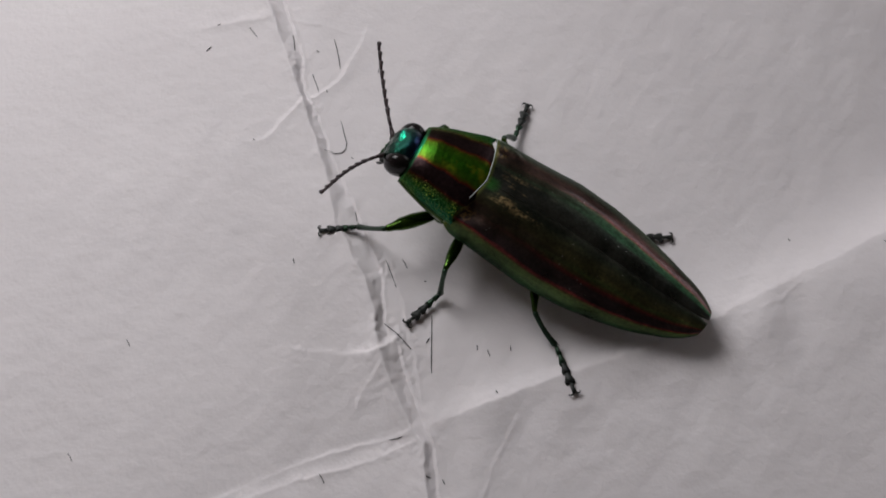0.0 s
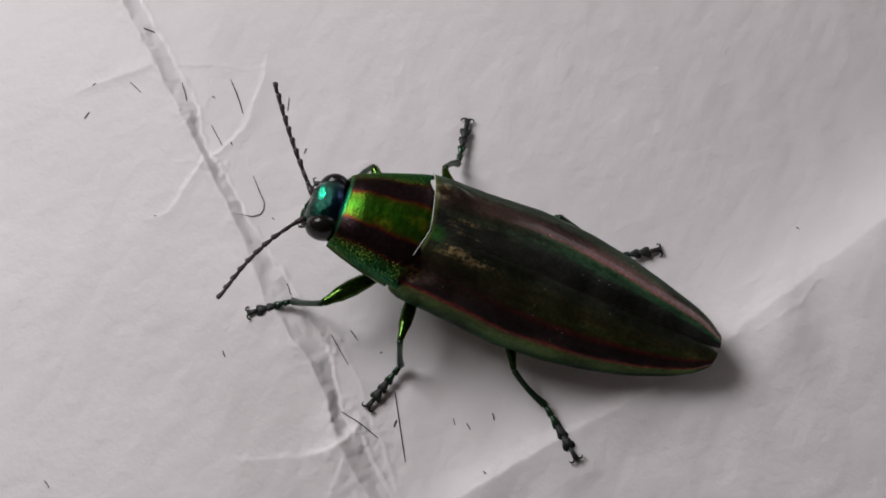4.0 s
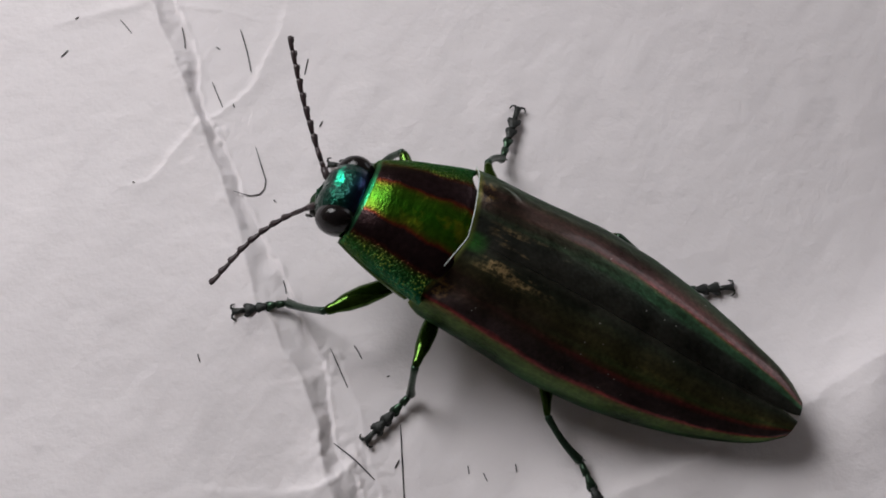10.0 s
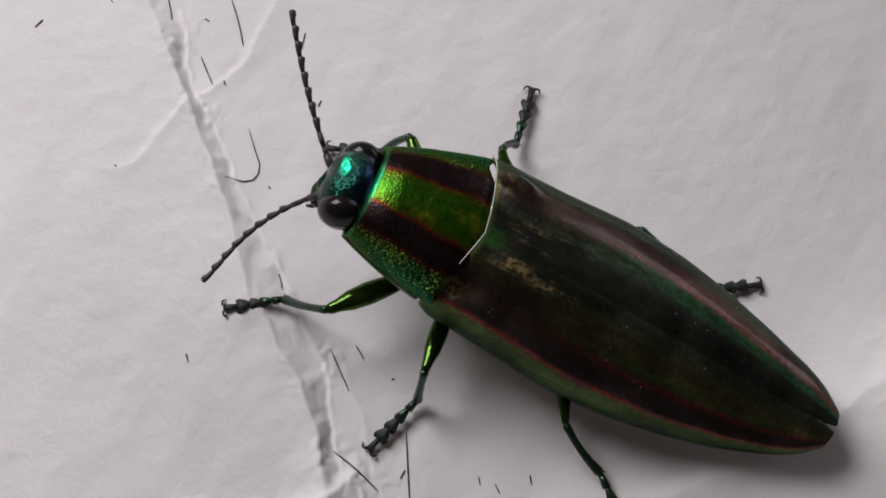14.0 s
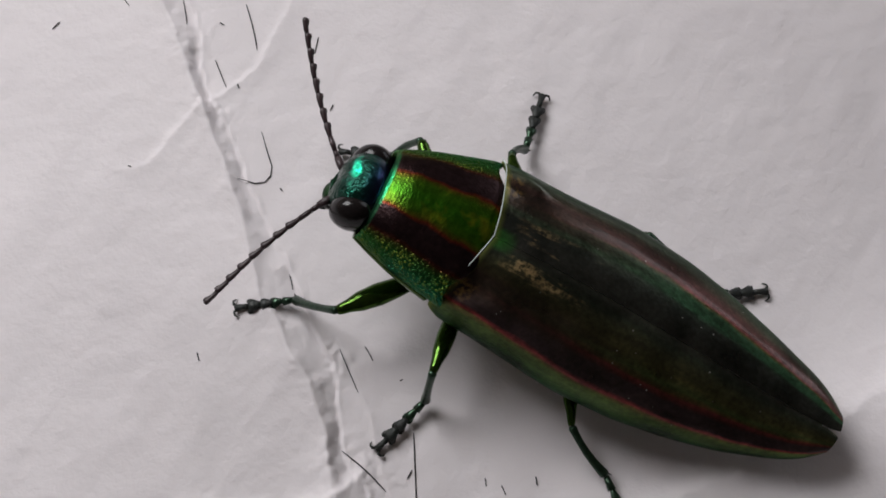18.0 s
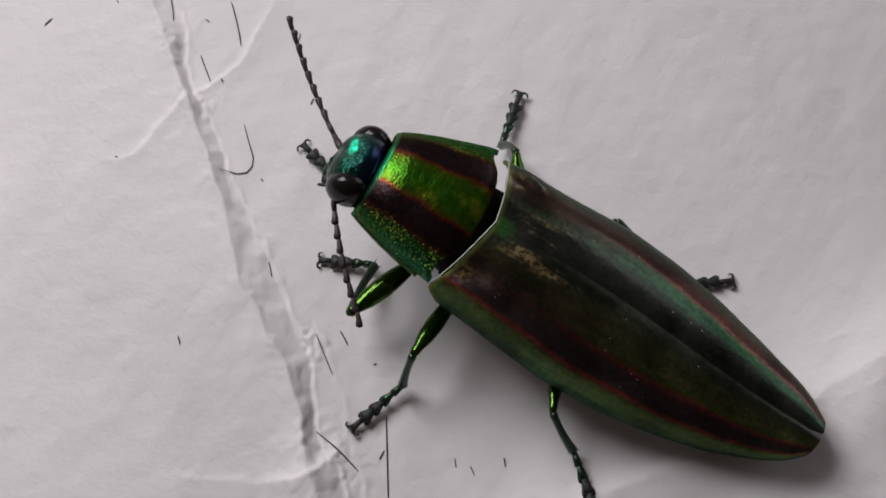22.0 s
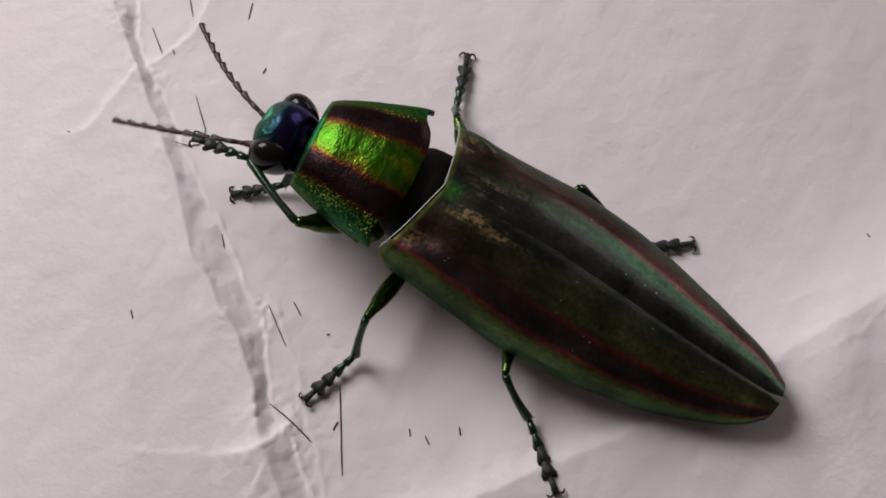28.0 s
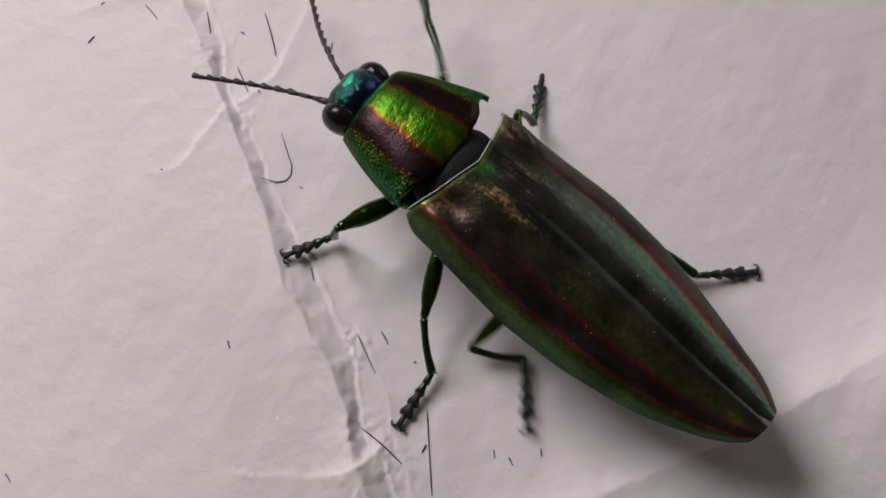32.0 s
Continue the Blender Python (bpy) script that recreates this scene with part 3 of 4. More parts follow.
def build_fibres():
    lines = [[(x0 + (x1 - x0) * k / 8, y0 + (y1 - y0) * k / 8) for k in range(9)] for x0, y0, x1, y1 in FIBRES] + [HOOK]
    for pts in lines:
        bow, r = random.uniform(-0.03, 0.03), random.uniform(0.034, 0.050)
        (x0, y0), (x1, y1) = pts[0], pts[-1]
        n = len(pts) - 1
        path = [Vector((x - (y1 - y0) * bow * math.sin(math.pi * k / n), y + (x1 - x0) * bow * math.sin(math.pi * k / n), ground(x, y) + 0.05)) for k, (x, y) in enumerate(pts)]
        mid = path[n // 2].copy()
        ob = part("dark_fibre", tube([p - mid for p in path], [r * 0.5] + [r] * (n - 1) + [r * 0.5], 6), FIBRE, None)
        ob.location = mid * MM
        tagged(ob, "thin dark fibre bent like a hook on white paper" if pts is HOOK else "short thin dark fibre lying on white paper", "fibre", "fibres on the paper")


build_fibres()


# ---- the beetle; its own space: x ahead, y to its left, z up, millimetres ----
beetle = tagged(new("jewel_beetle"), "metallic green jewel beetle with dark red stripes standing on paper", "beetle")

WIDE = smooth_of([-25.7, -25.2, -23.2, -19.6, -16, -12.2, -7.8, -3.3, -0.3, 1.0, 2.0], [0.96, 1.95, 3.10, 4.38, 5.26, 5.88, 6.12, 5.76, 5.62, 5.62, 5.40])
RIDGE = smooth_of([-25.6, -20, -12, -6, 0, 2], [1.05, 1.40, 2.85, 3.65, 3.2, 2.7], 61)
EDGE = smooth_of([-25.6, -20, -12, -4, 0, 2], [0.05, -1.50, -1.45, -1.35, -0.75, -0.4], 61)


def elytron_skin(side):
    def fn(u, v):
        front = 0.52 + 1.62 * min(1, v / 0.82) ** 0.95 - 0.95 * (max(0, v - 0.82) / 0.18) ** 1.7
        end = -25.65 + 0.2 * v
        x = front + (end - front) * u
        w, h = WIDE(x), RIDGE(x) - EDGE(x)
        a = v * math.pi / 2
        y = w * math.sin(a) ** 0.9 if v > 0 else 0.0
        z = h * math.cos(a) ** 0.85 - 0.07 * math.exp(-(v / 0.03) ** 2)
        z += 0.06 * math.exp(-((v - 0.16) / 0.07) ** 2) * (1 - u)
        y += 0.012 + 0.19 * max(0, (u - 0.97) / 0.03) * (1 - v)
        # two faint ribs along the wing case, and a shoulder bump
        z += 0.035 * math.sin(v * 22) * math.sin(math.pi * min(1, u * 1.1)) * (1 - v)
        z += 0.45 * math.exp(-((u - 0.06) / 0.05) ** 2 - ((v - 0.62) / 0.12) ** 2) - 0.35 * math.exp(-((u - 0.05) / 0.05) ** 2 - ((v - 0.38) / 0.12) ** 2)
        return x, side * y, z + EDGE(x)
    return fn


for s, words in ((1, "dark green wing case with a red-black stripe"), (-1, "blackish green wing case with a pinkish sheen painted on its stripe")):
    case = part("elytron", shell(elytron_skin(s), 90, 44, 0.25), ELYTRON[s], beetle, words)
    case.data.set_sharp_from_angle(angle=math.radians(40))


def under_body():
    xs = np.linspace(2.0, -25.0, 30)
    deep = smooth_of([-25, -20, -12, -6, 0, 2], [0.1, 0.4, 0.8, 1.4, 2.0, 2.0])

    def fn(u, v):
        x = 2.0 - 27.0 * u
        a = (v * 2 - 1) * math.pi / 2
        w = max(0.1, WIDE(x) - 2.0)
        return x, w * math.sin(a), -deep(x) * max(0.0, math.cos(a)) ** 0.8 - 0.1 + EDGE(x)
    return shell(fn, 40, 20, 0.2)


part("abdomen", under_body(), BELLY, beetle, "bronze green underside")
part("metathorax", blob((1.9, 0, -0.7), (2.6, 3.5, 2.7), 28, 18), MEMBRANE, beetle, "black front of the hind body")


# pronotum and head have a joint of their own, at (1.0, 0, -0.2)
PWIDE = smooth_of([-0.3, 1.6, 2.1, 3.6, 5.7, 7.6, 8.6], [5.35, 5.3, 5.22, 4.85, 4.25, 3.55, 3.08], 41)
PARCH = smooth_of([-0.3, 1.0, 4.0, 7.0, 8.6], [1.75, 1.95, 2.85, 3.0, 2.35], 61)
PRIM = smooth_of([-0.3, 1.9, 4.5, 8.6], [1.2, 1.15, 0.35, -0.35], 61)
PREAR = table_of([0, 0.25, 0.44, 0.60, 0.70, 0.78, 0.92, 1.0], [0.94, 0.98, 1.10, 1.40, 1.82, 2.06, 2.10, 1.85])


def pronotum_skin(u, v):
    s = v * 2 - 1
    rear = PREAR(math.sin(abs(s) * math.pi / 2))
    front = 8.42 - 0.08 * (1 - s * s)
    x = rear + (front - rear) * u
    a = s * math.pi / 2
    y = PWIDE(x) * math.copysign(abs(math.sin(a)) ** 0.95, s)
    z = PARCH(x) * math.cos(a) ** 0.75 + PRIM(x)
    z -= 0.10 * math.exp(-((abs(s) - 0.62) / 0.1) ** 2)
    z -= 0.22 * max(0, (u - 0.95) / 0.05) + 0.14 * math.exp(-(u / 0.05) ** 2)
    return x, y, z


pronotum = part("pronotum", shell(pronotum_skin, 40, 60, 0.25), PRONOTUM, beetle, "bright green neck shield with two black stripes")


def prosternum_skin(u, v):
    x = 2.7 + 5.7 * u
    a = (v * 2 - 1) * math.pi / 2
    return x, (PWIDE(x) - 0.2) * math.sin(a), -3.8 * math.cos(a) ** 0.8 * (1 - 0.45 * u) + PRIM(x) - 0.1


part("prosternum", shell(prosternum_skin, 16, 20, 0.2), BELLY, pronotum, "bronze green underside")
RIM = [(elytron_skin(s)(0.0, v)) for s in (-1, 1) for v in ([0.84 * (1 - k / 16) for k in range(16)] if s < 0 else [0.84 * k / 16 for k in range(17)])]
part("front_rim", tube([(x + 0.10, y, z + 0.32 + 0.04 * abs(y)) for x, y, z in RIM], [0.025, 0.035] + [0.042] * (len(RIM) - 4) + [0.035, 0.025], 6), PALE, beetle, "shiny pale front edge of the wing cases")


def head_skin(u, v):
    a, b = math.pi * u, (v * 2 - 1) * math.pi
    x = 2.05 * math.cos(a) * (1 - 0.1 * math.cos(b))
    r = math.sin(a) ** 0.75
    y, z = 2.5 * r * math.sin(b), 2.45 * r * math.cos(b)
    if z > 0:
        z -= 0.30 * math.exp(-(y / 0.6) ** 2) * min(1, max(0, (x + 0.6) / 1.2))
    return x + 0.1, y, z


head = part("head", shell(head_skin, 28, 40), HEAD, beetle, "turquoise metallic head")
for s in (1, -1):
    eb = blob((0, 0, 0), (1.58, 1.22, 1.85), 32, 24)
    e = part("eye", eb, EYE, head, "bulging dark brown eye")
    e.matrix_local = pose(0.15 * MM, s * 1.74 * MM, 0.0 * MM, s * -22, 0, s * 14)
    part("mandible", tube([(1.6, s * 0.9, -1.4), (2.2, s * 0.8, -1.5), (2.6, s * 0.3, -1.6)], [0.45, 0.38, 0.1], 8), BLACKISH, head)
    part("palp", tube([(1.7, s * 0.6, -1.8), (2.3, s * 0.9, -2.1), (2.7, s * 0.8, -2.4)], [0.12, 0.14, 0.12], 6), BLACKISH, head)
part("clypeus", blob((2.05, 0, -1.5), (0.7, 0.9, 0.7)), FACE, head, "green bulging front of the face")
part("lip", blob((2.3, 0, -1.45), (0.35, 0.8, 0.3)), PALE, head, "pale upper lip")


# ---- legs ----
LEGS = {  # hip in body space, femur, tibia, tarsus lengths, thickness of the femur
    "FL": ([3.67, 2.4, -3.97], 6.46, 5.59, 4.4, 0.74),
    "FR": ([4.07, -1.58, -4.03], 5.87, 4.27, 4.3, 0.74),
    "ML": ([-0.01, 2.79, -4.04], 6.36, 4.45, 4.92, 0.6),
    "MR": ([-1.15, -3.12, -2.35], 5.26, 3.87, 4.99, 0.6),
    "HL": ([-7.44, 1.48, -3.95], 6.58, 4.11, 5.57, 0.52),
    "HR": ([-6.9, -1.36, -4.0], 6.32, 6.07, 5.2, 0.52),
}


def femur_mesh(n, r):
    k = [0, 0.06, 0.15, 0.35, 0.55, 0.75, 0.88, 0.95, 1.0]
    w = [0.40, 0.52, 0.68, 0.94, 1.06, 0.92, 0.6, 0.54, 0.42]
    return tube([(n * a, 0, 0.12 * math.sin(math.pi * a)) for a in k], [r * b for b in w], 14, 0.85)


def tibia_mesh(n):
    k = [0, 0.04, 0.12, 0.3, 0.5, 0.7, 0.88, 0.96, 1.0]
    w = [0.20, 0.30, 0.27, 0.25, 0.27, 0.29, 0.33, 0.36, 0.24]
    return tube([(n * a, 0, 0.22 * math.sin(math.pi * a)) for a in k], w, 10)


def lobed(n, r):
    """A flat foot joint, narrow at its root, two-lobed at its end."""
    bm = tube([(-n * 0.05, 0, 0.08), (n * 0.2, 0, 0.12), (n * 0.5, 0, 0.12), (n * 0.8, 0, 0.08), (n * 0.95, 0, 0.02)], [r * 0.42, r * 0.55, r * 0.82, r * 0.95, r * 0.55], 12, 0.6)
    for s in (1, -1):
        tube([(n * 0.45, s * r * 0.42, 0.02), (n * 0.8, s * r * 0.68, -0.03), (n * 1.02, s * r * 0.72, -0.10), (n * 1.12, s * r * 0.70, -0.12)], [r * 0.26, r * 0.42, r * 0.34, r * 0.12], 8, 0.8, bm)
    return bm


def build_leg(key):
    hip, f, t, a, r = LEGS[key]
    coxa = part("coxa", blob((0, 0, 0), (1.15, 1.3, 1.0)), BELLY, beetle)
    femur = part("femur", femur_mesh(f, r), LEG, beetle, "shiny yellow-green upper leg")
    tibia = part("tibia", tibia_mesh(t), SHIN, beetle, "slender dark green shin")
    for s in (1, -1):
        part("spur", tube([(t * 0.97, s * 0.22, -0.05), (t * 1.04, s * 0.34, -0.2)], [0.07, 0.02], 5), BLACKISH, tibia)
    seg = (a - 0.3) / 5.0
    tarsus = part("tarsus", tube([(0, 0, 0), (seg * 0.5, 0, 0.03), (seg, 0, 0)], [0.20, 0.25, 0.31], 8), SHIN, beetle, "dark lobed foot")
    x = seg * 0.9
    for k in range(3):
        o = part("tarsomere", lobed(seg * 1.08, 0.36 + 0.07 * k), SHIN if k == 0 else TARSUS, tarsus)
        o.location = (x * MM, 0, 0)
        x += seg * 0.98
    o = part("claw_segment", tube([(0, 0, 0), (seg * 0.5, 0, 0.1), (seg * 1.2, 0, 0.05)], [0.2, 0.2, 0.27], 8), TARSUS, tarsus)
    o.location = (x * MM, 0, 0)
    x += seg * 1.15
    for s in (1, -1):
        c = part("claw", tube([(-0.1, s * 0.1, 0), (0.12, s * 0.28, 0.08), (0.12, s * 0.48, 0.04), (-0.02, s * 0.6, -0.1), (-0.14, s * 0.62, -0.18)], [0.12, 0.1, 0.08, 0.06, 0.02], 6), BLACKISH, tarsus)
        c.location = (x * MM, 0, 0.05 * MM)
    return coxa, femur, tibia, tarsus


LEG_PARTS = {k: build_leg(k) for k in LEGS}


# ---- feelers: eleven joints each ----
def feeler_joint(n, k):
    if k == 0:
        return tube([(0, 0, 0), (n * 0.5, 0, 0), (n, 0, 0)], [0.2, 0.28, 0.24], 8)
    if k < 3:
        return tube([(0, 0, 0), (n * 0.5, 0, 0), (n, 0, 0)], [0.15, 0.19, 0.17], 8)
    w = 0.26 - 0.006 * k
    bm = tube([(0, 0, 0), (n * 0.2, 0, 0), (n * 0.55, -0.02, 0), (n * 0.82, -0.05, 0), (n * 1.0, -0.02, 0)], [0.12, 0.16, w * 0.88, w, 0.13], 10, 0.75)
    return tube([(n * 0.5, -0.10, 0), (n * 0.75, -0.18, 0), (n * 0.93, -0.23, 0)], [0.10, 0.13, 0.07], 8, 0.7, bm)


FEELER_STEP = [1.1, 0.5] + [1.0] * 9


def build_feeler():
    root = part("antenna", feeler_joint(FEELER_STEP[0] * 1.08, 0), FEELER, beetle, "thin black-brown saw-toothed feeler")
    return [root] + [part("antenna_joint", feeler_joint(FEELER_STEP[k] * 1.06, k), FEELER, root) for k in range(1, 11)]


FEELERS = {"L": build_feeler(), "R": build_feeler()}


# ---- how it moves: seconds, then millimetres and degrees ----
# the body: place, roll, pitch, heading
BODY = [
    (0.0, -0.78, -0.08, 7.34, -3.17, -9.40, 155.43),
    (19.1, -0.78, -0.08, 7.34, -3.17, -9.40, 155.43),
    (19.25, 0.38, -0.12, 7.05, 1.03, -9.16, 153.89),
    (19.5, 0.38, -0.12, 7.05, 1.03, -9.16, 153.89),
    (19.75, 1.32, -0.16, 6.82, 4.46, -8.97, 152.63),
    (27.5, 1.32, -0.16, 6.82, 4.46, -8.97, 152.63),
    (27.9, 1.61, 0.15, 6.05, 6.02, -8.42, 152.04),
    (29.1, 1.61, 0.15, 6.05, 6.02, -8.42, 152.04),
    (29.5, 1.72, 0.62, 5.96, 5.51, -10.07, 151.10),
    (29.8, 1.82, 1.10, 5.86, 5.00, -11.73, 150.17),
    (30.2, 1.82, 1.10, 5.86, 5.00, -11.73, 150.17),
    (30.5, 2.12, 1.08, 5.88, 5.15, -11.40, 150.17),
    (30.75, 2.12, 1.08, 5.88, 5.15, -11.40, 150.17),
    (31.0, 5.34, 1.25, 6.35, 13.51, -16.80, 145.09),
    (31.25, 1.90, 1.19, 5.83, 10.21, -11.75, 148.12),
    (31.55, 1.90, 1.19, 5.83, 10.21, -11.75, 148.12),
    (32.0, -1.92, 3.70, 8.20, 10.16, -4.18, 140.42),
]
# neck shield on the body, and head on the neck shield
SHIELD = [
    (0.0, -0.06, 0.14, -0.27, 5.62, -4.25, 2.76),
    (19.1, -0.06, 0.14, -0.27, 5.62, -4.25, 2.76),
    (19.25, 0.86, -0.05, -0.06, 0.80, -3.90, 5.60),
    (19.5, 0.86, -0.05, -0.06, 0.80, -3.90, 5.60),
    (19.75, 0.70, -0.18, -0.20, -1.42, -2.37, 2.93),
    (27.5, 0.70, -0.18, -0.20, -1.42, -2.37, 2.93),
    (28.0, 1.43, 0.03, -0.09, -3.20, 2.20, 5.00),
    (28.5, 1.58, 0.00, -0.21, -2.87, 6.86, 4.26),
    (29.0, 1.79, 0.07, -0.19, -2.30, 6.30, 5.40),
    (29.5, 1.31, 0.09, -0.22, 0.90, 3.30, 5.90),
    (29.8, 0.79, 0.25, -0.28, 2.90, 3.55, 6.67),
    (30.2, 0.79, 0.25, -0.28, 2.90, 3.55, 6.67),
    (30.5, 1.00, 0.35, -0.34, 2.70, 5.70, 6.40),
    (30.75, 1.00, 0.35, -0.34, 2.70, 5.70, 6.40),
    (31.0, 1.17, 0.08, 0.69, -6.49, 9.15, 8.60),
    (31.25, 0.76, -0.50, -0.31, -5.17, 3.60, 4.02),
    (31.55, 0.76, -0.50, -0.31, -5.17, 3.60, 4.02),
    (32.0, 1.33, -0.42, -0.85, -4.13, 3.09, 2.90),
]
NOD = [
    (0.0, 9.05, 0.20, -0.28, 14.0, 12.0, 3.2),
    (19.1, 9.05, 0.20, -0.28, 14.0, 12.0, 3.2),
    (19.3, 9.35, 0.28, -0.31, 14.0, 12.2, 2.0),
    (19.8, 9.25, 0.27, -0.30, 14.0, 12.1, 3.3),
    (27.5, 9.25, 0.27, -0.30, 14.0, 12.1, 3.3),
    (27.95, 10.1, 0.20, -0.70, 14.0, 30.0, 2.0),
    (29.1, 10.3, 0.20, -0.80, 14.0, 34.0, 2.0),
    (29.5, 10.1, 0.20, -0.70, 20.0, 30.0, 0.0),
    (30.2, 9.5, 0.20, -0.60, 26.0, 26.0, -2.0),
    (30.6, 9.4, 0.20, -0.60, 28.0, 20.0, -4.0),
    (31.0, 9.5, 0.20, -0.50, 16.0, 12.0, 0.0),
    (31.3, 9.45, 0.00, -0.20, 10.0, 12.2, 2.7),
    (32.0, 9.2, 0.32, -0.28, 6.0, 12.1, 3.1),
]
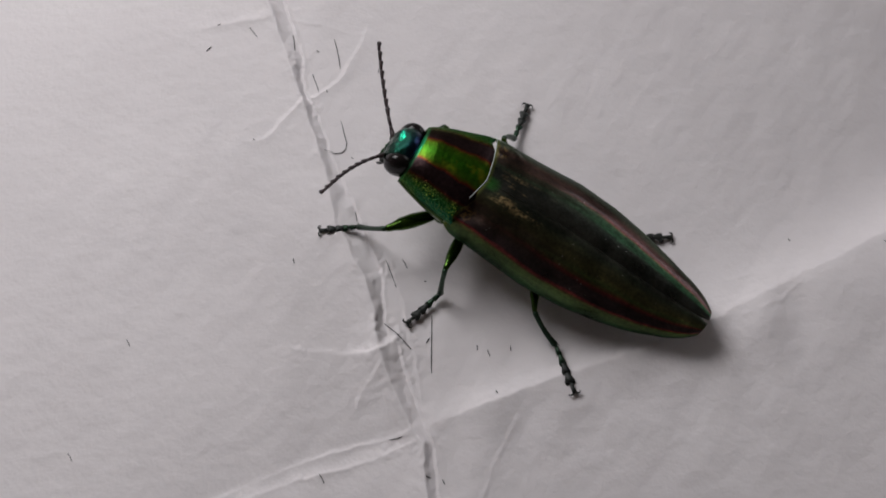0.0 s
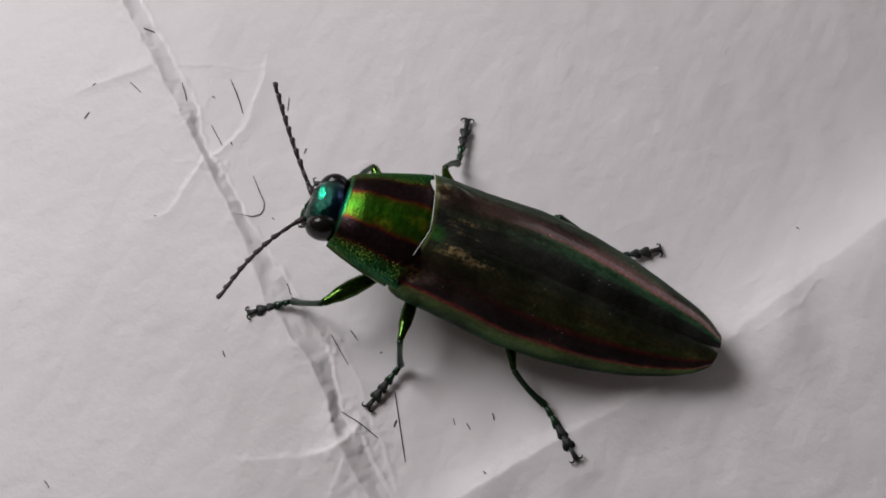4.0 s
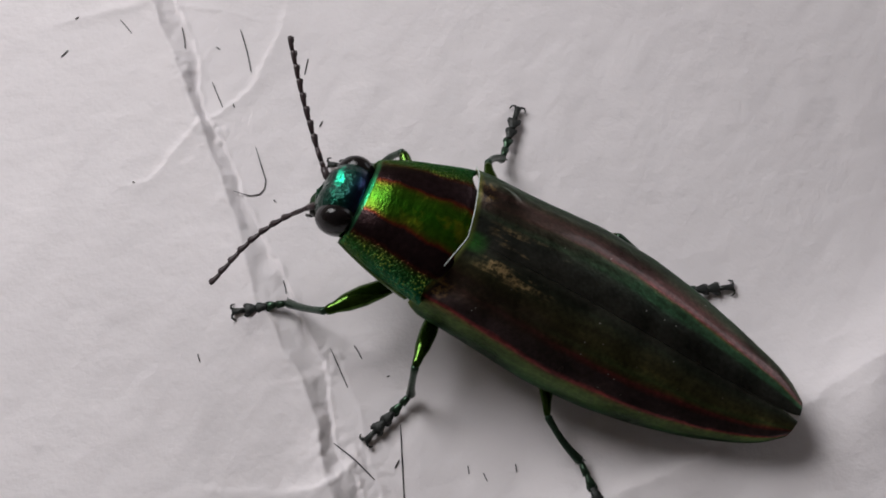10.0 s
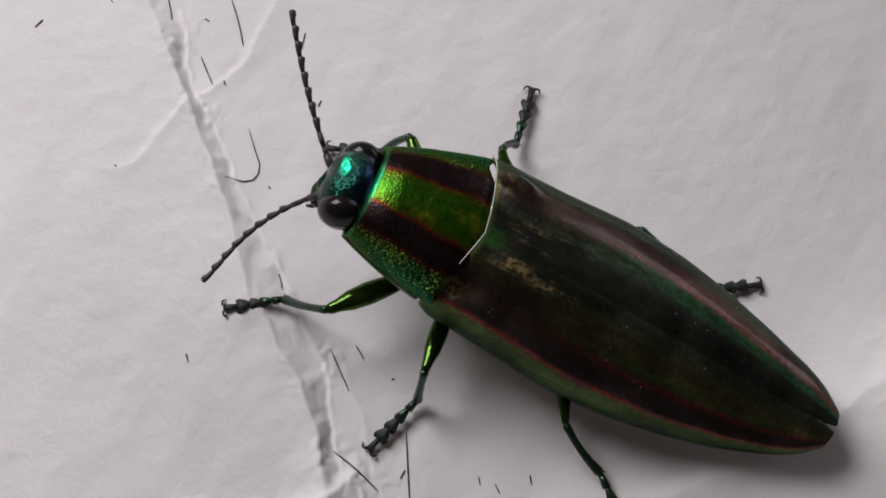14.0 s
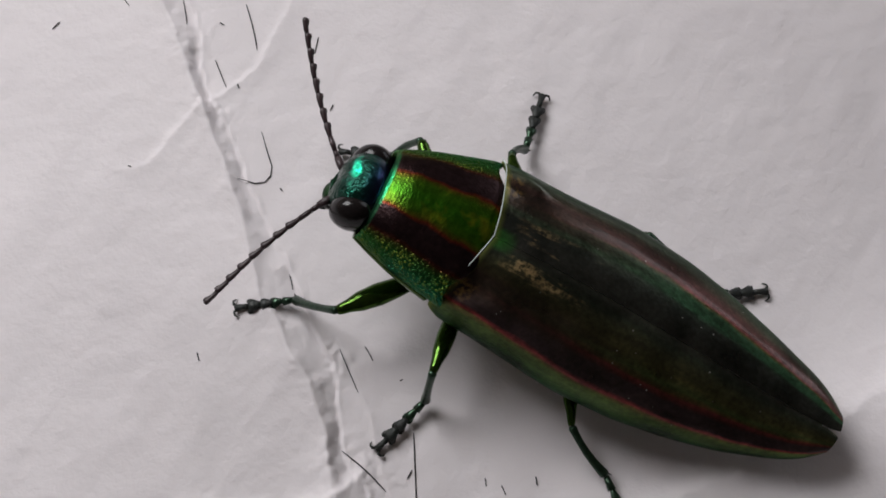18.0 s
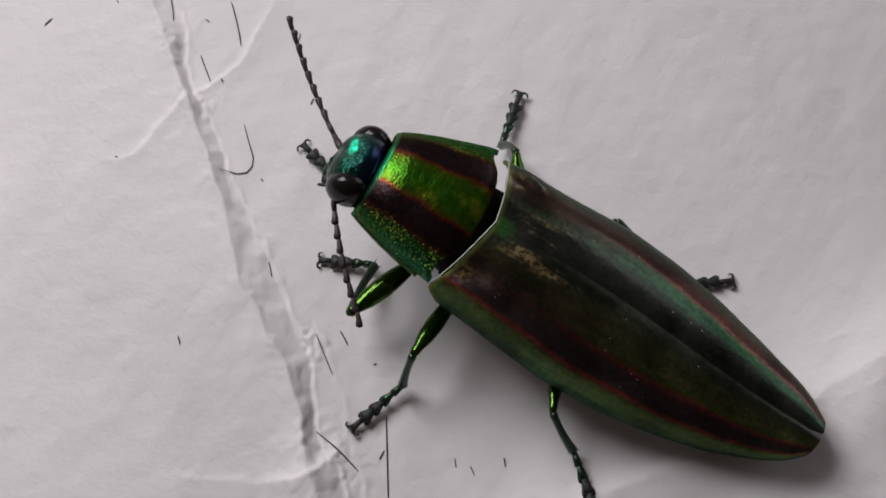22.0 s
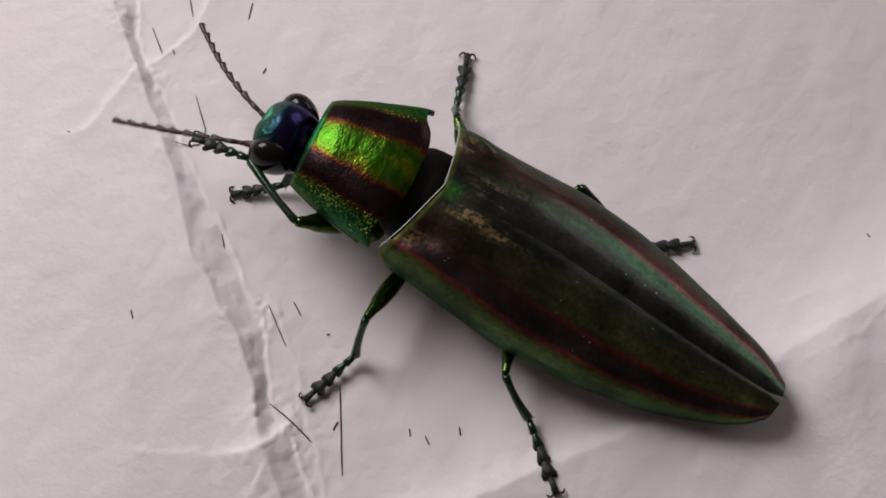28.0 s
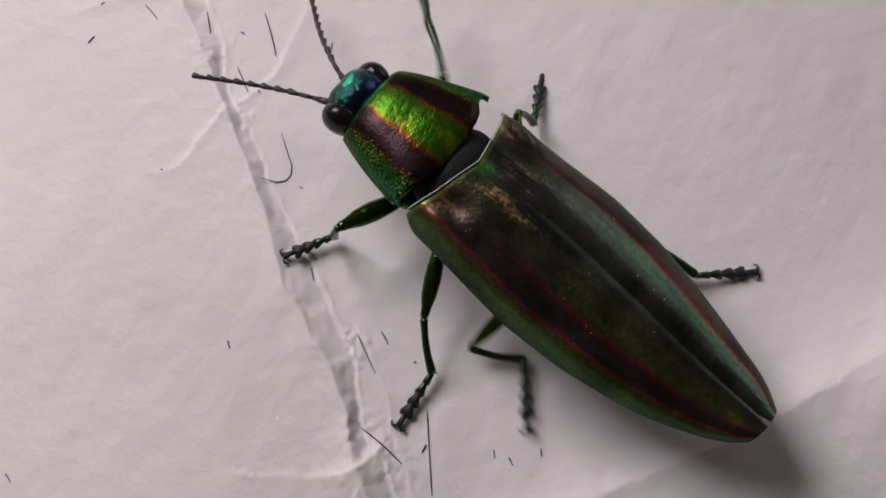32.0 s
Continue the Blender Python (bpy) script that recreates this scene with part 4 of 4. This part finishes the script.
# each foot: ankle, tip, and which way the knee points
STEPS = {
    "FL": [
        (0.0, -13.82, -2.43, 0.90, -18.13, -3.16, 0.20, -0.21, -0.59, 0.78),
        (19.2, -13.82, -2.43, 0.90, -18.13, -3.16, 0.20, -0.21, -0.59, 0.78),
        (19.3, -13.60, -1.00, 4.50, -17.60, -1.60, 4.60, -0.10, -0.70, 0.70),
        (19.4, -12.20, 2.60, 6.50, -16.40, 4.60, 6.50, -0.10, -0.90, 0.40),
        (19.5, -10.67, 0.74, 5.00, -13.62, 0.79, 5.50, 0.25, -0.76, 0.60),
        (19.6, -11.60, 2.20, 6.50, -15.60, 4.40, 6.50, -0.10, -0.90, 0.40),
        (19.7, -9.20, 0.20, 4.00, -12.60, 0.60, 3.60, 0.00, -0.80, 0.60),
        (19.85, -6.65, -0.51, 0.90, -10.83, -0.18, 0.20, -0.42, -0.80, 0.42),
        (27.5, -6.65, -0.51, 0.90, -10.83, -0.18, 0.20, -0.42, -0.80, 0.42),
        (27.7, -9.50, 0.60, 4.50, -13.00, 1.40, 4.50, -0.20, -0.90, 0.30),
        (27.95, -11.49, 2.77, 7.00, -16.08, 4.35, 7.00, -0.01, -0.83, 0.56),
        (29.1, -11.49, 2.77, 7.00, -16.08, 4.35, 7.00, -0.01, -0.83, 0.56),
        (29.6, -10.65, 2.65, 7.00, -15.13, 4.62, 7.00, 0.03, -0.79, 0.61),
        (30.0, -10.65, 2.54, 6.50, -15.58, 3.62, 6.00, 0.03, -0.79, 0.61),
        (30.2, -10.65, 2.54, 6.50, -15.58, 3.62, 6.00, 0.03, -0.79, 0.61),
        (30.5, -10.94, 0.36, 4.50, -15.59, 0.12, 3.00, 0.14, -0.73, 0.67),
        (30.65, -10.94, 0.36, 4.50, -15.59, 0.12, 3.00, 0.14, -0.73, 0.67),
        (30.8, -6.59, -4.21, 0.90, -9.33, -7.65, 0.20, -0.12, -0.43, 0.90),
        (31.02, -6.59, -4.21, 0.90, -9.33, -7.65, 0.20, -0.12, -0.43, 0.90),
        (31.1, -9.80, -1.80, 3.20, -13.60, -3.00, 3.00, -0.10, -0.50, 0.85),
        (31.2, -11.90, 0.84, 0.90, -16.25, 0.96, 0.20, -0.13, -0.51, 0.85),
        (31.65, -11.90, 0.84, 0.90, -16.25, 0.96, 0.20, -0.13, -0.51, 0.85),
        (32.0, -12.56, 1.74, 0.90, -16.36, 0.11, 0.20, -0.30, -0.37, 0.88)],
    "FR": [
        (0.0, -7.43, 8.45, 0.90, -12.80, 8.79, 0.20, 0.17, 0.53, 0.83),
        (19.1, -7.43, 8.45, 0.90, -12.80, 8.79, 0.20, 0.17, 0.53, 0.83),
        (19.25, -10.51, 7.11, 0.90, -12.75, 8.92, 0.20, 0.15, 0.46, 0.87),
        (19.5, -10.51, 7.11, 0.90, -12.75, 8.92, 0.20, 0.15, 0.46, 0.87),
        (19.8, -9.71, 5.82, 0.90, -12.82, 8.86, 0.20, 0.15, 0.46, 0.87),
        (27.5, -9.71, 5.82, 0.90, -12.82, 8.86, 0.20, 0.15, 0.46, 0.87),
        (27.95, -9.93, 3.08, 0.90, -13.50, 2.55, 0.20, 0.14, 0.47, 0.87),
        (29.1, -9.93, 3.08, 0.90, -13.50, 2.55, 0.20, 0.14, 0.47, 0.87),
        (29.6, -9.48, 3.80, 0.90, -13.30, 2.33, 0.20, 0.15, 0.47, 0.87),
        (30.7, -9.48, 3.80, 0.90, -13.30, 2.33, 0.20, 0.15, 0.47, 0.87),
        (30.8, -6.40, 7.20, 3.00, -8.60, 10.20, 3.40, 0.20, 0.50, 0.85),
        (30.9, -4.93, 10.17, 0.90, -6.08, 13.18, 0.20, 0.19, 0.45, 0.87),
        (31.1, -4.93, 10.17, 0.90, -6.08, 13.18, 0.20, 0.19, 0.45, 0.87),
        (31.25, -4.57, 10.83, 0.90, -6.40, 12.92, 0.20, 0.76, 0.51, 0.40),
        (31.85, -4.57, 10.83, 0.90, -6.40, 12.92, 0.20, 0.76, 0.51, 0.40),
        (32.0, -5.73, 16.90, 6.00, -6.41, 20.56, 5.00, 0.50, -0.21, 0.84)],
    "ML": [
        (0.0, -4.61, -9.02, 0.90, -7.94, -12.57, 0.20, -0.10, -0.29, 0.95),
        (19.1, -4.61, -9.02, 0.90, -7.94, -12.57, 0.20, -0.10, -0.29, 0.95),
        (19.3, -4.26, -9.11, 0.90, -7.83, -12.44, 0.20, -0.11, -0.16, 0.98),
        (29.1, -4.26, -9.11, 0.90, -7.83, -12.44, 0.20, -0.11, -0.16, 0.98),
        (29.8, -4.24, -8.89, 0.90, -7.91, -12.46, 0.20, 0.08, -0.21, 0.97),
        (30.75, -4.24, -8.89, 0.90, -7.91, -12.46, 0.20, 0.08, -0.21, 0.97),
        (31.0, -3.91, -9.47, 0.90, -7.82, -12.40, 0.20, 0.19, -0.40, 0.89),
        (31.25, -3.83, -9.19, 0.90, -7.86, -12.29, 0.20, -0.08, -0.16, 0.98),
        (31.7, -3.83, -9.19, 0.90, -7.86, -12.29, 0.20, -0.08, -0.16, 0.98),
        (32.0, -4.97, -8.47, 0.90, -7.44, -12.44, 0.20, -0.60, -0.15, 0.75)],
    "MR": [
        (0.0, 1.85, 9.36, 0.90, 3.26, 14.51, 0.20, -0.47, 0.49, 0.74),
        (19.1, 1.85, 9.36, 0.90, 3.26, 14.51, 0.20, -0.47, 0.49, 0.74),
        (19.3, 2.06, 9.16, 0.90, 3.74, 14.84, 0.20, 0.17, 0.44, 0.88),
        (27.5, 2.06, 9.16, 0.90, 3.74, 14.84, 0.20, 0.17, 0.44, 0.88),
        (27.9, 2.10, 9.23, 0.90, 2.88, 14.11, 0.20, -0.17, 0.29, 0.94),
        (29.1, 2.10, 9.23, 0.90, 2.88, 14.11, 0.20, -0.17, 0.29, 0.94),
        (29.8, 2.17, 9.53, 0.90, 3.05, 14.26, 0.20, -0.01, 0.34, 0.94),
        (30.75, 2.17, 9.53, 0.90, 3.05, 14.26, 0.20, -0.01, 0.34, 0.94),
        (31.0, 1.94, 9.01, 1.20, 3.09, 14.29, 0.20, 0.35, 0.33, 0.88),
        (31.25, 2.08, 9.60, 0.90, 2.85, 14.04, 0.20, 0.28, 0.35, 0.89),
        (31.7, 2.08, 9.60, 0.90, 2.85, 14.04, 0.20, 0.28, 0.35, 0.89),
        (32.0, 2.36, 10.86, 1.20, 2.84, 13.95, 0.20, -0.28, 0.49, 0.82)],
    "HL": [
        (0.0, 7.56, -13.57, 0.90, 9.64, -18.22, 0.20, -0.80, -0.26, 0.50),
        (19.1, 7.56, -13.57, 0.90, 9.64, -18.22, 0.20, -0.80, -0.26, 0.50),
        (19.3, 7.70, -13.15, 0.90, 9.64, -18.22, 0.20, -0.46, -0.09, 0.88),
        (29.1, 7.70, -13.15, 0.90, 9.64, -18.22, 0.20, -0.46, -0.09, 0.88),
        (29.8, 7.60, -13.05, 0.90, 9.65, -18.24, 0.20, -0.36, -0.02, 0.93),
        (30.75, 7.60, -13.05, 0.90, 9.65, -18.24, 0.20, -0.36, -0.02, 0.93),
        (31.0, 7.85, -13.01, 0.90, 9.44, -18.31, 0.20, 0.05, -0.01, 1.00),
        (31.25, 7.61, -13.16, 0.90, 9.53, -18.05, 0.20, -0.36, -0.04, 0.93),
        (31.8, 7.61, -13.16, 0.90, 9.53, -18.05, 0.20, -0.36, -0.04, 0.93),
        (31.9, 4.60, -11.00, 2.50, 6.00, -16.00, 2.60, -0.60, -0.10, 0.70),
        (32.0, 1.76, -7.29, 0.90, 2.12, -13.39, 0.20, -0.50, 0.35, 0.30)],
    "HR": [
        (0.0, 14.60, -0.70, 0.90, 19.27, 0.04, 0.20, -0.05, 0.95, 0.30),
        (19.1, 14.60, -0.70, 0.90, 19.27, 0.04, 0.20, -0.05, 0.95, 0.30),
        (19.3, 14.60, -0.70, 0.90, 19.27, 0.04, 0.20, -0.20, 0.92, 0.20),
        (27.5, 14.60, -0.70, 0.90, 19.27, 0.04, 0.20, -0.20, 0.92, 0.20),
        (27.9, 14.60, -0.70, 0.90, 19.42, 0.00, 0.20, -0.08, 0.77, 0.63),
        (29.1, 14.60, -0.70, 0.90, 19.42, 0.00, 0.20, -0.08, 0.77, 0.63),
        (29.8, 14.60, -0.70, 0.90, 19.24, 0.21, 0.20, -0.02, 0.81, 0.58),
        (31.0, 14.60, -0.70, 0.90, 19.24, 0.21, 0.20, -0.02, 0.81, 0.58),
        (31.25, 14.60, -0.70, 0.90, 19.10, 0.03, 0.20, -0.07, 0.77, 0.63),
        (31.6, 14.60, -0.70, 0.90, 19.10, 0.03, 0.20, -0.07, 0.77, 0.63),
        (32.0, 14.60, -0.70, 0.90, 19.15, -0.10, 0.20, 0.18, 0.95, 0.26)],
}
FEEL = {
    "L": [
    (0.0, 218.83, 35.72, 241.43, 27.90),
    (3.0, 218.83, 35.72, 241.43, 27.90),
    (5.5, 185.11, -47.06, 225.41, -12.42),
    (6.0, 185.11, -47.06, 225.41, -12.42),
    (9.0, 177.54, -44.15, 229.56, -10.47),
    (13.0, 177.54, -44.15, 229.56, -10.47),
    (16.0, 196.68, -32.68, 228.90, -18.44),
    (19.1, 225.03, 13.71, 231.15, 8.23),
    (19.3, 181.49, -24.49, 189.36, -7.23),
    (19.55, 181.49, -24.49, 189.36, -7.23),
    (19.75, 275.94, 1.41, 289.42, -9.76),
    (27.5, 275.94, 1.41, 289.42, -9.76),
    (28.0, 170.55, -5.89, 170.76, -0.21),
    (28.25, 151.27, 18.33, 142.54, 20.07),
    (29.1, 151.27, 18.33, 142.54, 20.07),
    (29.5, 137.56, -22.59, 120.21, -16.53),
    (30.0, 129.45, -29.03, 121.99, -23.65),
    (30.5, 147.37, -25.96, 134.59, -17.90),
    (31.0, 168.21, -19.93, 163.92, -14.35),
    (31.5, 162.42, -20.24, 180.26, 1.33),
    (32.0, 160.03, -10.58, 175.38, 7.24)],
    "R": [
    (0.0, 109.46, 8.43, 101.27, 13.46),
    (3.0, 109.46, 8.43, 101.27, 13.46),
    (5.5, 111.11, 16.24, 104.74, 12.19),
    (6.0, 111.11, 16.24, 104.74, 12.19),
    (9.0, 112.78, 12.71, 103.97, 17.80),
    (13.0, 112.78, 12.71, 103.97, 17.80),
    (16.0, 114.01, 2.34, 101.29, 15.28),
    (19.0, 115.56, -1.14, 103.57, 20.08),
    (19.5, 121.72, -17.28, 122.52, 14.46),
    (20.0, 126.47, -16.00, 122.00, 16.50),
    (21.0, 121.00, -12.00, 114.00, 16.00),
    (23.0, 118.53, -9.93, 110.43, 15.56),
    (27.5, 118.53, -9.93, 110.43, 15.56),
    (28.0, 140.00, -2.04, 118.51, -12.96),
    (29.0, 149.84, -15.61, 112.91, -31.11),
    (29.5, 157.71, -6.29, 102.55, -27.21),
    (30.0, 146.22, -31.68, 91.56, -30.06),
    (30.5, 162.94, -16.78, 116.32, -20.96),
    (31.0, 148.32, -37.23, 142.90, -35.32),
    (31.5, 134.79, -25.54, 120.45, 14.54),
    (32.0, 123.30, -21.51, 105.36, -26.71)],
}
MOMENTS = [1.0, 3.0, 4.25, 5.5, 6.0, 9.0, 13.0, 16.0, 17.5, 21.0, 22.0, 23.0] + [k / 10 for k in (*range(190, 202), *range(274, 321))]


def at_time(rows, t):
    """A row's numbers at t, eased between the rows on either side."""
    if t <= rows[0][0]:
        return rows[0][1:]
    for a, b in zip(rows, rows[1:]):
        if t <= b[0]:
            k = (t - a[0]) / (b[0] - a[0])
            k = k * k * (3 - 2 * k)
            return tuple(p + (q - p) * k for p, q in zip(a[1:], b[1:]))
    return rows[-1][1:]


def mpose(x, y, z, rx=0, ry=0, rz=0):
    return pose(x * MM, y * MM, z * MM, rx, ry, rz)


def bone(a, b, up):
    """A pose at a with x towards b and z near up."""
    x = (b - a).normalized()
    y = up.cross(x).normalized()
    z = x.cross(y)
    m = Matrix((x, y, z)).transposed().to_4x4()
    m.translation = a
    return m


def scaled(m):
    m = m.copy()
    m.translation = m.translation * MM
    return m


def free(m):
    m = m.copy()
    m.translation = m.translation / MM
    return m


def body_at(t):
    return free(mpose(*at_time(BODY, t)))


def shield_at(t):
    return free(mpose(*at_time(SHIELD, t)))


def head_at(t):
    return shield_at(t) @ free(mpose(*at_time(NOD, t)))


def leg_at(key, t):
    """Poses of coxa, femur, shin and foot in body space."""
    hip, f, s, a, r = LEGS[key]
    inv = body_at(t).inverted()
    hip = Vector(hip)
    if key[0] == "F":
        hip = shield_at(t) @ (hip - Vector((1.0, 0, -0.2)))
    ax, ay, az, tx, ty, tz, hx, hy, hz = at_time(STEPS[key], t)
    ankle, toe, hint = inv @ Vector((ax, ay, az + ground(ax, ay))), inv @ Vector((tx, ty, tz + ground(tx, ty))), inv.to_3x3() @ Vector((hx, hy, hz))
    d = ankle - hip
    far = min(d.length, (f + s) * 0.999)
    way = d.normalized()
    along = (f * f - s * s + far * far) / (2 * far)
    high = max(0.0, f * f - along * along) ** 0.5
    out = (hint - way * hint.dot(way)).normalized()
    knee = hip + way * along + out * high
    foot = knee + (ankle - knee).normalized() * s
    up = inv.to_3x3() @ Vector((0, 0, 1))
    return Matrix.Translation(hip), bone(hip, knee, up), bone(knee, foot, out), bone(foot, toe, up)


def feeler_at(side, t):
    """Poses of a feeler's joints in body space, from the way it starts and the way it ends (degrees round and up, in the world)."""
    y0, p0, y1, p1 = at_time(FEEL[side], t)
    inv = body_at(t).inverted()
    s = 1 if side == "L" else -1
    p = head_at(t) @ Vector((1.75, s * 0.95, -0.25))
    out = []
    for k, n in enumerate(FEELER_STEP):
        m = min(1.0, k / 8.0)
        yaw, pitch = radians(y0 + (y1 - y0) * m), radians(p0 + (p1 - p0) * m)
        way = inv.to_3x3() @ Vector((math.cos(yaw) * math.cos(pitch), math.sin(yaw) * math.cos(pitch), math.sin(pitch)))
        q = p + way * n
        out.append(bone(p, q, (inv.to_3x3() @ Vector((0, 0, 1))) if abs(pitch) < 1.2 else (inv.to_3x3() @ Vector((1, 0, 0)))))
        p = q
    return out


def motions():
    times = sorted({0.0, 32.0, *MOMENTS})
    walk(beetle, [(t, scaled(body_at(t))) for t in times])
    walk(pronotum, [(t, scaled(shield_at(t))) for t in times])
    walk(head, [(t, scaled(head_at(t))) for t in times])
    for key, pieces in LEG_PARTS.items():
        poses = [(t, leg_at(key, t)) for t in times]
        for k, ob in enumerate(pieces):
            walk(ob, [(t, scaled(p[k])) for t, p in poses])
    for side, joints in FEELERS.items():
        poses = [(t, feeler_at(side, t)) for t in times]
        for k, ob in enumerate(joints):
            if k == 0:
                walk(ob, [(t, scaled(p[0])) for t, p in poses])
            else:
                walk(ob, [(t, scaled(p[0].inverted() @ p[k])) for t, p in poses])


motions()
